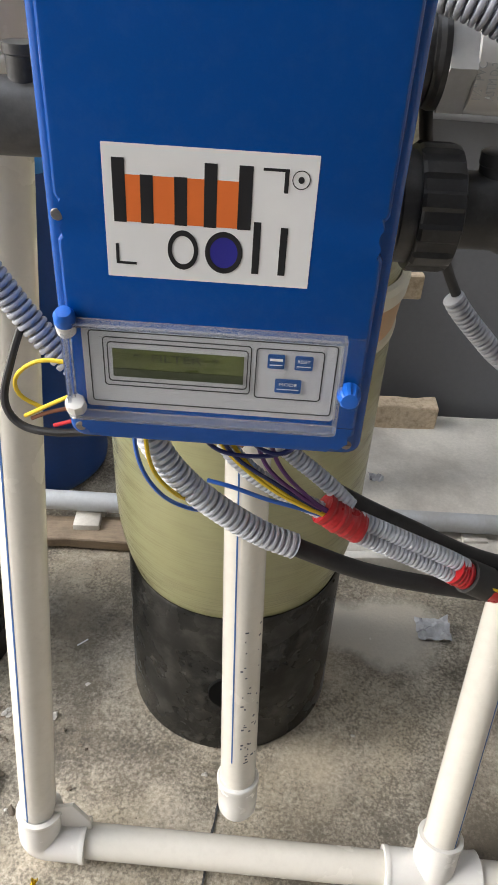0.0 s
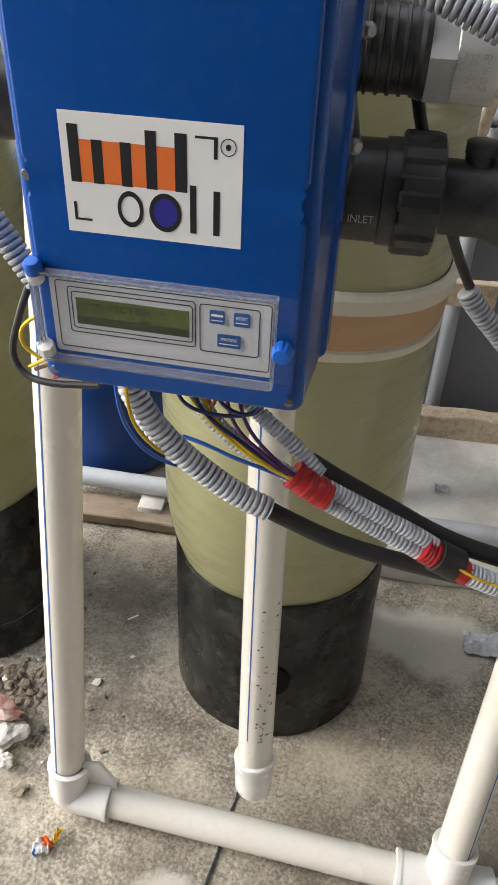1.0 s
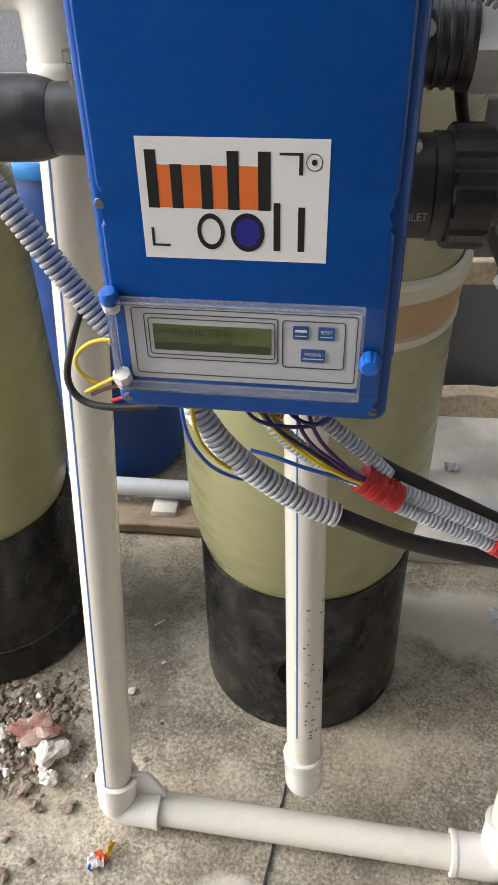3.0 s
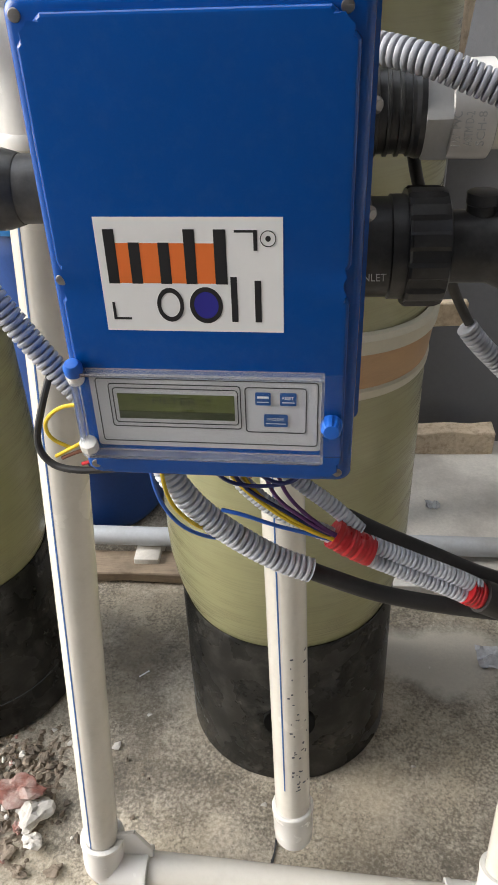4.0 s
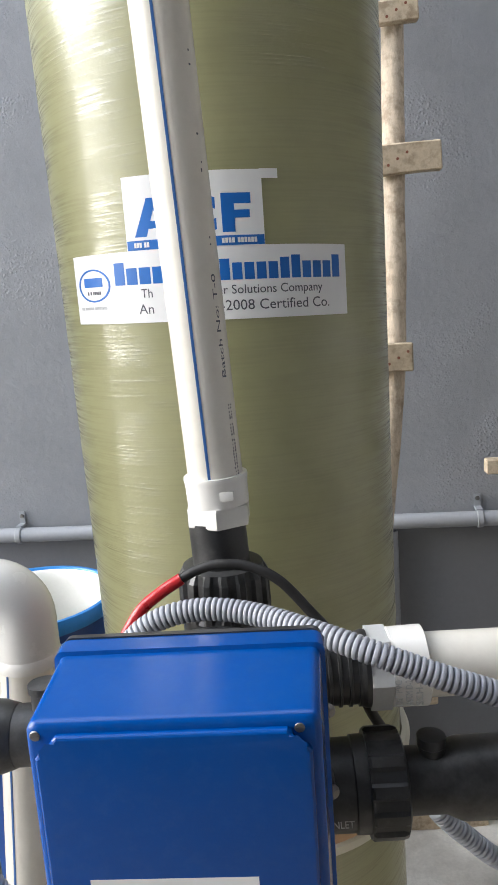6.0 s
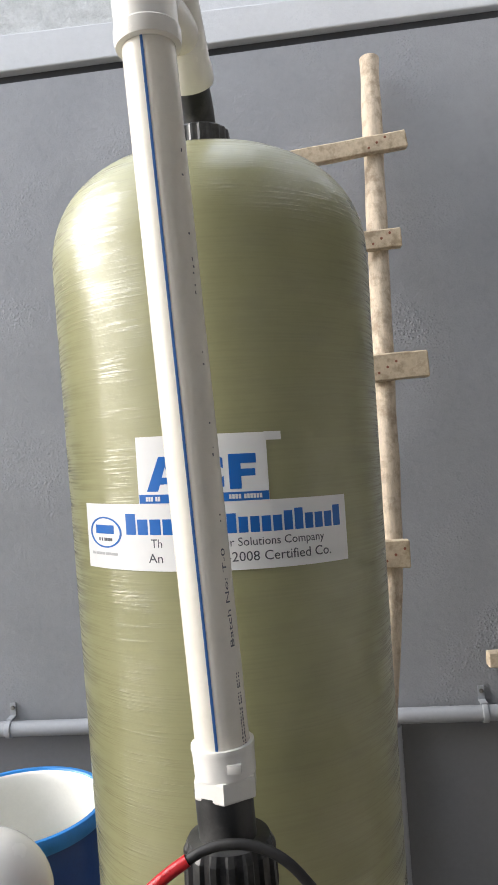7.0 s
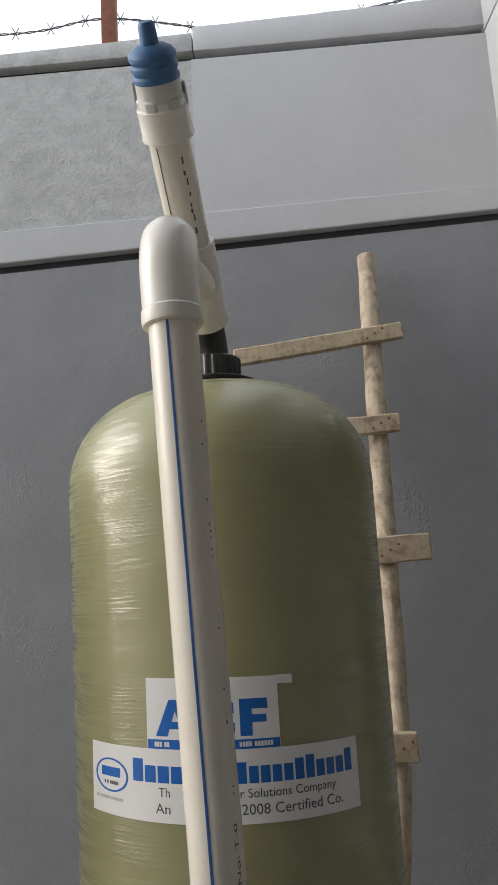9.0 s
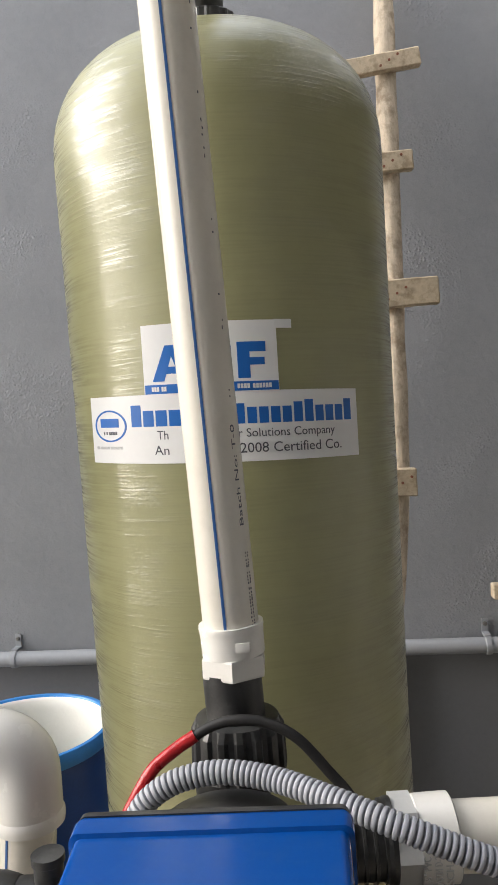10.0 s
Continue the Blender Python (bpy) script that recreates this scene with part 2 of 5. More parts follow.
BASE = material("black_plastic_base", (0.012, 0.012, 0.011), 0.27, spec=0.3, vary=0.4, scale=14, fine=160, bump=0.05, stain=0.35, stain_color=(0.045, 0.042, 0.036), stain_scale=7, stain2=0.14, stain2_color=(0.20, 0.19, 0.17), stain2_scale=30)
DRUM_RIM = material("azure_drum_rim", (0.03, 0.22, 0.60), 0.38, vary=0.12, scale=20, bump=0.06)
DRUM = material("blue_drum_plastic", (0.008, 0.055, 0.24), 0.4, vary=0.15, scale=9, bump=0.1)
DRUM_IN = material("white_drum_lining", (0.78, 0.77, 0.72), 0.45, vary=0.05, scale=8)
WOOD = material("rough_sawn_wood", (0.56, 0.46, 0.33), 0.75, vary=0.3, scale=10, fine=90, bump=0.4, fine_bump=0.5, stretch=(1, 1, 1), stain=0.6, stain_color=(0.22, 0.15, 0.085), stain_scale=42)
POLE = material("peeled_pole_wood", (0.54, 0.45, 0.34), 0.7, vary=0.3, scale=14, fine=70, bump=0.4, fine_bump=0.4, stretch=(6, 6, 0.8), stain=0.65, stain_color=(0.20, 0.135, 0.08), stain_scale=30)
PLANK = material("weathered_plank", (0.30, 0.23, 0.16), 0.8, vary=0.3, scale=8, fine=60, bump=0.4, fine_bump=0.4, stretch=(0.6, 6, 6), stain=0.5, stain_color=(0.13, 0.10, 0.07), stain_scale=14)
CONCRETE = material("worn_concrete", (0.30, 0.265, 0.21), 0.85, dark=(0.185, 0.160, 0.122), light=(0.58, 0.52, 0.42), scale=6, fine=150, bump=0.4, fine_bump=0.9, ends=(0.42, 0.60), stain=0.72, stain_color=(0.125, 0.106, 0.080), stain_scale=4.2, stain2=0.5, stain2_color=(0.47, 0.405, 0.29), stain2_scale=4.5)
CEMENT = material("pale_cement", (0.64, 0.61, 0.55), 0.85, vary=0.2, scale=6, fine=120, bump=0.4, fine_bump=0.5, stain=0.5, stain_color=(0.34, 0.31, 0.27), stain_scale=5)
WALL = material("grey_wall_paint", (0.235, 0.24, 0.258), 0.60, vary=0.10, scale=5, fine=48, bump=0.7, fine_bump=1.0, stain=0.35, stain_color=(0.30, 0.305, 0.32), stain_scale=3)
DADO = material("dark_grey_wall_paint", (0.145, 0.148, 0.157), 0.6, vary=0.1, scale=5, fine=70, bump=0.3, fine_bump=0.3, stain=0.3, stain_color=(0.15, 0.15, 0.155), stain_scale=4)
PLASTER = material("pale_grey_plaster", (0.50, 0.51, 0.53), 0.75, vary=0.06, scale=6, fine=55, bump=0.4, fine_bump=0.5, stain=0.3, stain_color=(0.52, 0.53, 0.54), stain_scale=3)
ROUGHCAST = material("rough_bare_cement", (0.46, 0.47, 0.47), 0.9, vary=0.22, scale=22, fine=90, bump=0.7, fine_bump=0.9)
# dark colour that stands for the shade lying in joints
GROOVE = material("joint_shade_dark", (0.045, 0.046, 0.05), 0.8, vary=0.2, scale=20)
WALLPIPE = material("grey_painted_pipe", (0.30, 0.31, 0.33), 0.5, vary=0.08, scale=10)
FLOORPIPE = material("dusty_grey_pipe", (0.46, 0.48, 0.50), 0.45, vary=0.12, scale=6, stain=0.4, stain_color=(0.3, 0.28, 0.25), stain_scale=7)
RUST = material("rusty_iron", (0.22, 0.085, 0.05), 0.8, vary=0.3, scale=60, bump=0.3)
WIRE = material("weathered_wire", (0.12, 0.11, 0.10), 0.5, metal=0.6, vary=0.3, scale=90)
RUBBLE = material("broken_mortar", (0.165, 0.132, 0.098), 0.9, vary=0.35, scale=50, fine=300, bump=0.5, fine_bump=0.5, each=0.4)
BRICK = material("broken_red_brick", (0.23, 0.095, 0.072), 0.9, vary=0.3, scale=40, fine=200, bump=0.5, stain=0.6, stain_color=(0.45, 0.40, 0.36), stain_scale=25)
PALE_CHIP = material("pale_plaster_chip", (0.55, 0.52, 0.47), 0.85, vary=0.15, scale=60, bump=0.4, each=0.2)
FILM = material("crumpled_clear_film", (0.55, 0.56, 0.58), 0.2, vary=0.2, scale=60, bump=0.4)
PAPER_BOARD = material("whitewashed_board", (0.76, 0.74, 0.69), 0.7, vary=0.12, scale=9, fine=80, bump=0.2, fine_bump=0.2, stain=0.5, stain_color=(0.42, 0.39, 0.34), stain_scale=12)
BELT_TAN = material("tan_belt_band", (0.47, 0.30, 0.16), 0.45, vary=0.12, scale=8, fine=90, bump=0.06, stretch=(1, 1, 6))
BELT_RIM = material("cream_belt_rim", (0.60, 0.57, 0.46), 0.4, vary=0.06, scale=14, bump=0.04)


def fibreglass(name):
    """Olive wound fibreglass under clear resin: soft clouds, level threads, resin that is glossy in some strands and dull in others."""
    m = material(name, (0.29, 0.281, 0.145), 0.38, dark=(0.240, 0.235, 0.112), light=(0.36, 0.350, 0.192), scale=3.0, fine=9, bump=0.02, ends=(0.2, 0.8))
    nt = m.node_tree
    n, l = nt.nodes, nt.links
    b = n["Principled BSDF"]
    tc = n.new("ShaderNodeTexCoord")

    def strands(scale, detail):
        mp = n.new("ShaderNodeMapping")
        mp.inputs["Scale"].default_value = scale
        tex = n.new("ShaderNodeTexNoise")
        tex.inputs["Scale"].default_value, tex.inputs["Detail"].default_value = 1.0, detail
        l.new(tc.outputs["Object"], mp.inputs[0])
        l.new(mp.outputs[0], tex.inputs["Vector"])
        return tex.outputs["Fac"]

    band, thread, clump = strands((7, 7, 95), 3), strands((13, 13, 430), 3), strands((16, 16, 40), 4)
    mix = n.new("ShaderNodeMath")
    mix.operation = "MULTIPLY_ADD"
    mix.inputs[1].default_value = 0.8
    l.new(clump, mix.inputs[0])
    l.new(thread, mix.inputs[2])
    weight = n.new("ShaderNodeMapRange")
    weight.inputs[1].default_value, weight.inputs[2].default_value = 0.82, 1.06
    weight.inputs[3].default_value, weight.inputs[4].default_value = 0.12, 1.0
    l.new(mix.outputs[0], weight.inputs[0])
    l.new(weight.outputs[0], b.inputs["Coat Weight"])
    b1 = n.new("ShaderNodeBump")
    b1.inputs["Strength"].default_value, b1.inputs["Distance"].default_value = 0.8, 0.0004
    l.new(band, b1.inputs["Height"])
    b2 = n.new("ShaderNodeBump")
    b2.inputs["Strength"].default_value, b2.inputs["Distance"].default_value = 1.0, 0.0014
    l.new(thread, b2.inputs["Height"])
    l.new(b1.outputs[0], b2.inputs["Normal"])
    b3 = n.new("ShaderNodeBump")
    b3.inputs["Strength"].default_value, b3.inputs["Distance"].default_value = 0.7, 0.0006
    l.new(clump, b3.inputs["Height"])
    l.new(b2.outputs[0], b3.inputs["Normal"])
    l.new(b3.outputs[0], b.inputs["Coat Normal"])
    b.inputs["Coat Roughness"].default_value = 0.09
    b.inputs["Coat IOR"].default_value = 1.6
    return m


FRP = fibreglass("olive_wound_fibreglass")


def speckle(m, amount, size, patch_size, tint):
    """Adds dark grains, thick in some places and thin in others, to a surface."""
    n, l = m.node_tree.nodes, m.node_tree.links
    b = n["Principled BSDF"]
    before = b.inputs["Base Color"].links[0].from_socket
    tc = n.new("ShaderNodeTexCoord")
    grain = n.new("ShaderNodeTexNoise")
    grain.inputs["Scale"].default_value, grain.inputs["Detail"].default_value = size, 4
    place = n.new("ShaderNodeTexNoise")
    place.inputs["Scale"].default_value, place.inputs["Detail"].default_value, place.inputs["Roughness"].default_value = patch_size, 5, 0.6
    l.new(tc.outputs["Object"], grain.inputs["Vector"])
    l.new(tc.outputs["Object"], place.inputs["Vector"])
    both = n.new("ShaderNodeMath")
    both.operation = "MULTIPLY_ADD"
    both.inputs[1].default_value = 1.3
    l.new(place.outputs["Fac"], both.inputs[0])
    l.new(grain.outputs["Fac"], both.inputs[2])
    cut = n.new("ShaderNodeMapRange")
    cut.inputs[1].default_value, cut.inputs[2].default_value = 1.14, 1.36
    cut.inputs[3].default_value, cut.inputs[4].default_value = 0.0, amount
    l.new(both.outputs[0], cut.inputs[0])
    mx = n.new("ShaderNodeMixRGB")
    mx.inputs[2].default_value = (*tint, 1)
    l.new(cut.outputs[0], mx.inputs[0])
    l.new(before, mx.inputs[1])
    l.new(mx.outputs[0], b.inputs["Base Color"])


for m, k in ((WALL, 1.7), (PLASTER, 1.9), (ROUGHCAST, 2.8)):
    for nd in m.node_tree.nodes:
        if nd.bl_idname == "ShaderNodeBump":
            nd.inputs["Distance"].default_value *= k

def pimples(m, size, height):
    """Small hard lumps and drips under the paint, in clusters."""
    n, l = m.node_tree.nodes, m.node_tree.links
    b = n["Principled BSDF"]
    before = b.inputs["Normal"].links[0].from_socket
    tc = n.new("ShaderNodeTexCoord")
    lump = n.new("ShaderNodeTexVoronoi")
    lump.inputs["Scale"].default_value = size
    place = n.new("ShaderNodeTexNoise")
    place.inputs["Scale"].default_value, place.inputs["Detail"].default_value = 5.0, 4
    l.new(tc.outputs["Object"], lump.inputs["Vector"])
    l.new(tc.outputs["Object"], place.inputs["Vector"])
    dome = n.new("ShaderNodeMapRange")
    dome.inputs[1].default_value, dome.inputs[2].default_value = 0.15, 0.55
    dome.inputs[3].default_value, dome.inputs[4].default_value = 1.0, 0.0
    l.new(lump.outputs["Distance"], dome.inputs[0])
    where = n.new("ShaderNodeMapRange")
    where.inputs[1].default_value, where.inputs[2].default_value = 0.50, 0.80
    l.new(place.outputs["Fac"], where.inputs[0])
    both = n.new("ShaderNodeMath")
    both.operation = "MULTIPLY"
    l.new(dome.outputs[0], both.inputs[0])
    l.new(where.outputs[0], both.inputs[1])
    bp = n.new("ShaderNodeBump")
    bp.inputs["Strength"].default_value, bp.inputs["Distance"].default_value = 0.9, height
    l.new(both.outputs[0], bp.inputs["Height"])
    l.new(before, bp.inputs["Normal"])
    l.new(bp.outputs[0], b.inputs["Normal"])


pimples(WALL, 140, 0.0021)
pimples(PLASTER, 110, 0.0017)
pimples(ROUGHCAST, 150, 0.0030)
speckle(CONCRETE, 0.60, 200, 5.0, (0.075, 0.065, 0.050))


def spill(m, at, size, tint):
    """A dried spill of thin cement at one place on the floor, with a ragged edge."""
    n, l = m.node_tree.nodes, m.node_tree.links
    b = n["Principled BSDF"]
    before = b.inputs["Base Color"].links[0].from_socket
    tc = n.new("ShaderNodeTexCoord")
    mp = n.new("ShaderNodeMapping")
    mp.vector_type = "TEXTURE"
    mp.inputs["Location"].default_value, mp.inputs["Scale"].default_value = at, size
    l.new(tc.outputs["Object"], mp.inputs[0])
    ln = n.new("ShaderNodeVectorMath")
    ln.operation = "LENGTH"
    l.new(mp.outputs[0], ln.inputs[0])
    rag = n.new("ShaderNodeTexNoise")
    rag.inputs["Scale"].default_value, rag.inputs["Detail"].default_value = 9.0, 8
    l.new(tc.outputs["Object"], rag.inputs["Vector"])
    add = n.new("ShaderNodeMath")
    add.operation = "MULTIPLY_ADD"
    add.inputs[1].default_value = 1.6
    l.new(rag.outputs["Fac"], add.inputs[0])
    l.new(ln.outputs["Value"], add.inputs[2])
    cut = n.new("ShaderNodeMapRange")
    cut.inputs[1].default_value, cut.inputs[2].default_value = 1.45, 1.85
    cut.inputs[3].default_value, cut.inputs[4].default_value = 0.85, 0.0
    l.new(add.outputs[0], cut.inputs[0])
    mx = n.new("ShaderNodeMixRGB")
    mx.inputs[2].default_value = (*tint, 1)
    l.new(cut.outputs[0], mx.inputs[0])
    l.new(before, mx.inputs[1])
    l.new(mx.outputs[0], b.inputs["Base Color"])


spill(CONCRETE, (0.30, 1.05, 0.0), (0.15, 0.10, 1.0), (0.56, 0.52, 0.44))
spill(CONCRETE, (-0.10, 0.46, 0.0), (0.07, 0.05, 1.0), (0.50, 0.47, 0.42))
speckle(WOOD, 0.3, 90, 20.0, (0.10, 0.06, 0.035))


def clear(name):
    m = bpy.data.materials.new(name)
    m.use_nodes = True
    b = m.node_tree.nodes["Principled BSDF"]
    b.inputs["Base Color"].default_value = (0.93, 0.94, 0.95, 1)
    b.inputs["Roughness"].default_value = 0.06
    b.inputs["Transmission Weight"].default_value = 1.0
    b.inputs["IOR"].default_value = 1.3
    return m


CLEAR = clear("clear_plastic")
EDGE = clear("clear_plastic_edge")
EDGE.node_tree.nodes["Principled BSDF"].inputs["Base Color"].default_value = (0.62, 0.64, 0.68, 1)
EDGE.node_tree.nodes["Principled BSDF"].inputs["Transmission Weight"].default_value = 0.88
EDGE.node_tree.nodes["Principled BSDF"].inputs["Roughness"].default_value = 0.2


# ---- the yard: ground, walls ----
YAW = radians(-5.4)
WALL_Y = 1.905


def wall_frame(bm):
    """Turns what is built along x at y = 0 into the back wall's line; tilts its two joints to fit the camera's view."""
    for v in bm.verts:
        if 2.56 < v.co.z < 2.61:
            v.co.z += 0.019 * v.co.x
        elif 3.17 < v.co.z < 3.22:
            v.co.z -= 0.022 * v.co.x
    bm.transform(Matrix.Translation((0, WALL_Y, 0)) @ Matrix.Rotation(YAW, 4, "Z"))
    return bm


def ground_sheet():
    bm = bmesh.new()
    bmesh.ops.create_grid(bm, x_segments=120, y_segments=120, size=3.0)
    for v in bm.verts:
        v.co.y -= 1.0
        v.co.z = 0.004 * noise.fractal(Vector((v.co.x * 2.3, v.co.y * 2.3, 0)), 1.0, 2.0, 4) - 0.003
    return bm


solo("ground", ground_sheet(), CONCRETE, "stained worn concrete yard floor", "floor", kind="structure", at=(0, 0, 0))

far = bmesh.new()
bmesh.ops.create_grid(far, x_segments=2, y_segments=2, size=400)
far.transform(Matrix.Translation((0, 0, -0.05)))
solo("ground_beyond", far, CONCRETE, "concrete ground round the yard", "ground", kind="structure", at=(0, 0, -0.05))

wall = solo("wall_north", wall_frame(block(-3.4, 0.80, 0.0, 0.2, 0.835, 2.567)), WALL, "grey painted rendered yard wall", "wall", kind="structure", smooth=None)
part("dado", wall_frame(block(-3.4, 0.80, -0.003, 0.2, 0.0, 0.835)), DADO, wall, "dark grey painted lower wall", smooth=None)
# recess coloured dark, for the shadow line across the wall
part("joint", wall_frame(block(-3.4, 0.80, 0.022, 0.2, 2.567, 2.597)), GROOVE, wall, "recessed joint with its shade put into the colour", smooth=None)
part("lintel", wall_frame(block(-3.4, 0.80, -0.006, 0.2, 2.597, 2.686, 0.004)), PLASTER, wall, "pale grey plastered band", smooth=None)
part("upper_wall", wall_frame(block(-0.07, 0.80, 0.002, 0.2, 2.686, 3.184)), PLASTER, wall, "pale grey plastered upper wall", smooth=None)
part("rough_patch", wall_frame(block(-3.4, -0.07, 0.006, 0.2, 2.686, 3.184)), ROUGHCAST, wall, "bare rough cement patch", smooth=None)
# the coping's shadow line, coloured in
part("coping_joint", wall_frame(block(-3.4, 0.80, 0.03, 0.2, 3.184, 3.208)), GROOVE, wall, "shadow line under the coping, put into the colour", smooth=None)


def coping(x0, x1, z1):
    bm = block(x0, x1, -0.004, 0.22, 3.208, z1, 0.004)
    bmesh.ops.subdivide_edges(bm, edges=[e for e in bm.edges if abs(e.verts[0].co.x - e.verts[1].co.x) > 0.2], cuts=24)
    for v in bm.verts:
        v.co.z += 0.004 * noise.noise(Vector((v.co.x * 9, v.co.y * 5, 1)))
    return wall_frame(bm)


part("coping", coping(-3.4, -0.064, 3.272), ROUGHCAST, wall, "chipped bare cement coping")
part("coping", coping(-0.061, 0.80, 3.292), PLASTER, wall, "pale grey coping")

# beam at the side; the opening below and closed shed are added to dim it
east = solo("wall_east", block(0.79, 0.97, -1.8, 1.90, 2.45, 3.176), PLASTER, "pale grey plastered beam over an invented open side", "wall", kind="structure", smooth=None)
part("pier", block(0.79, 0.97, 1.62, 1.90, 0.0, 2.45), WALL, east, "grey painted corner pier", smooth=None)
part("coping", block(0.786, 0.99, -1.8, 1.90, 3.176, 3.285, 0.004), PLASTER, east)
shed = solo("added_shed_wall", block(3.4, 3.6, -2.0, 2.0, 0.0, 3.4), PLASTER, "pale grey wall of an unseen shed added to dim the right", "wall", kind="structure", smooth=None)
part("side_wall", block(0.97, 3.4, 1.80, 2.0, 0.0, 3.4), PLASTER, shed, smooth=None)
part("side_wall", block(0.97, 3.4, -2.0, -1.8, 0.0, 3.4), PLASTER, shed, smooth=None)
part("roof", block(0.99, 3.6, -2.0, 2.0, 3.4, 3.5), PLASTER, shed, smooth=None)

# canopy out of view, added and outlined to keep sky light off
roof = plate([(-2.2, -1.8), (0.99, -1.8), (0.99, 1.75), (0.72, 1.75), (0.34, 0.35), (-2.2, -0.60)], 3.40, 3.50)
roof.transform(Matrix(((1, 0, 0, 0), (0, 0, 1, 0), (0, 1, 0, 0), (0, 0, 0, 1))))
solo("ceiling", roof, WALL, "unseen grey canopy added to block sky light", "ceiling", kind="structure", smooth=None)
# wall added behind the camera, dark to dim light on front faces
solo("wall_south", block(-3.4, 0.97, -2.0, -1.8, 0.0, 3.4), DADO, "unseen dark grey wall added behind the camera", "wall", kind="structure", smooth=None)

# raised slab and its pale edge at the foot of the wall
slab = block(0.13, 0.764, 1.235, 1.80, -0.02, 0.035, 0.006)
bmesh.ops.subdivide_edges(slab, edges=slab.edges[:], cuts=6, use_grid_fill=True)
for v in slab.verts:
    v.co += Vector((0, 0.012, 0.006)) * noise.noise(v.co * 7)
solo("slab", slab, CEMENT, "pale cement slab along the wall", "slab", kind="structure")
edging = block(0.15, 0.764, 1.205, 1.230, -0.004, 0.046, 0.004)
bmesh.ops.subdivide_edges(edging, edges=[e for e in edging.edges if abs(e.verts[0].co.x - e.verts[1].co.x) > 0.2], cuts=30)
for v in edging.verts:
    v.co += Vector((0, 0.006, 0.004)) * noise.noise(v.co * 9)
solo("edging_board", edging, PAPER_BOARD, "whitish board along the edge of the slab", "board")


# ---- pipes fixed to the wall and lying at its foot ----
def wall_pipe():
    root = thing("wall_pipe", (0, 1.86, 0.8), "grey painted pipe clipped level along the wall", "pipe", kind="structure")
    bm = pipe_between((-3.3, -0.032, 0.846), (0.764, -0.032, 0.846), 0.0195, n=24)
    part("pipe", wall_frame(bm), WALLPIPE, root)
    for x in (-0.655, 0.56):
        bm = lathe([(0.0215, -0.008), (0.023, -0.006), (0.023, 0.006), (0.0215, 0.008)], (x, -0.032, 0.846), (1, 0, 0), 24)
        block(x - 0.008, x + 0.008, -0.036, -0.002, 0.866, 0.872, bm=bm)
        block(x - 0.008, x + 0.008, -0.006, -0.002, 0.868, 0.905, bm=bm)
        clip = part("clip", wall_frame(bm), WALLPIPE, root, "bent metal pipe clip")
        part("screw", wall_frame(lathe([(0, 0), (0.006, 0), (0.005, 0.004), (0, 0.005)], (x, -0.006, 0.892), (0, -1, 0), 12)), STEEL, clip)


wall_pipe()
down = thing("down_pipe", (0.33, 1.84, 0.0), "grey painted pipe standing upright against the wall", "pipe", kind="structure")
part("pipe", wall_frame(pipe_between((0.335, -0.030, -0.002), (0.335, -0.030, 0.822), 0.0205, n=24)), WALLPIPE, down)

lowpipe = thing("floor_pipe", (0, 1.3, 0.0), "dusty grey plastic pipe lying on the ground", "pipe")
part("pipe", pipe_between((-0.60, 1.345, 0.062), (0.764, 1.309, 0.064), 0.023, n=28), FLOORPIPE, lowpipe)
part("socket", lathe([(0.023, 0), (0.028, 0.002), (0.028, 0.05), (0.023, 0.052)], (-0.62, 1.345, 0.062), (1, 0, 0), 28), FITTING, lowpipe)
for x in (-0.35, 0.55):
    b = block(x - 0.03, x + 0.03, 1.28, 1.37, -0.003, 0.041, 0.004)
    solo("brick_support", b, CEMENT, "small cement block under the grey pipe", "block")


def rough_timber(x0, x1, y0, y1, z0, z1, seed, cuts=10, amount=0.004):
    bm = block(x0, x1, y0, y1, z0, z1, 0.003, 1)
    bmesh.ops.subdivide_edges(bm, edges=[e for e in bm.edges if abs(e.verts[0].co.x - e.verts[1].co.x) > 0.05], cuts=cuts)
    for v in bm.verts:
        v.co += Vector((0, 1, 1)) * amount * noise.noise(Vector((v.co.x * 14 + seed, v.co.y * 10, v.co.z * 10)))
    return bm


solo("plank", rough_timber(-0.62, -0.20, 1.245, 1.33, -0.002, 0.026, 3), PLANK, "weathered plank lying on the concrete", "plank")
beam = thing("timber", (0.43, 1.77, 0.035), "rough sawn timber offcut lying by the wall", "timber")
part("beam", rough_timber(0.24, 0.545, 1.735, 1.79, 0.030, 0.103, 9, amount=0.006), WOOD, beam)

# ---- filter vessel ----
TX, TY, TR = -0.0103, 0.9627, 0.1985
FOOT_Y, LEAN_X, LEAN_Y = 0.9527, -0.0055, 0.0069
NX, NY = -0.0230, 0.9820


def SHELL(z):
    """Radius of the wound shell, widened towards its shoulder to fit the camera's view."""
    return 0.1945 + 0.0085 * max(0.0, min(1.0, (z - 1.05) / 0.72))


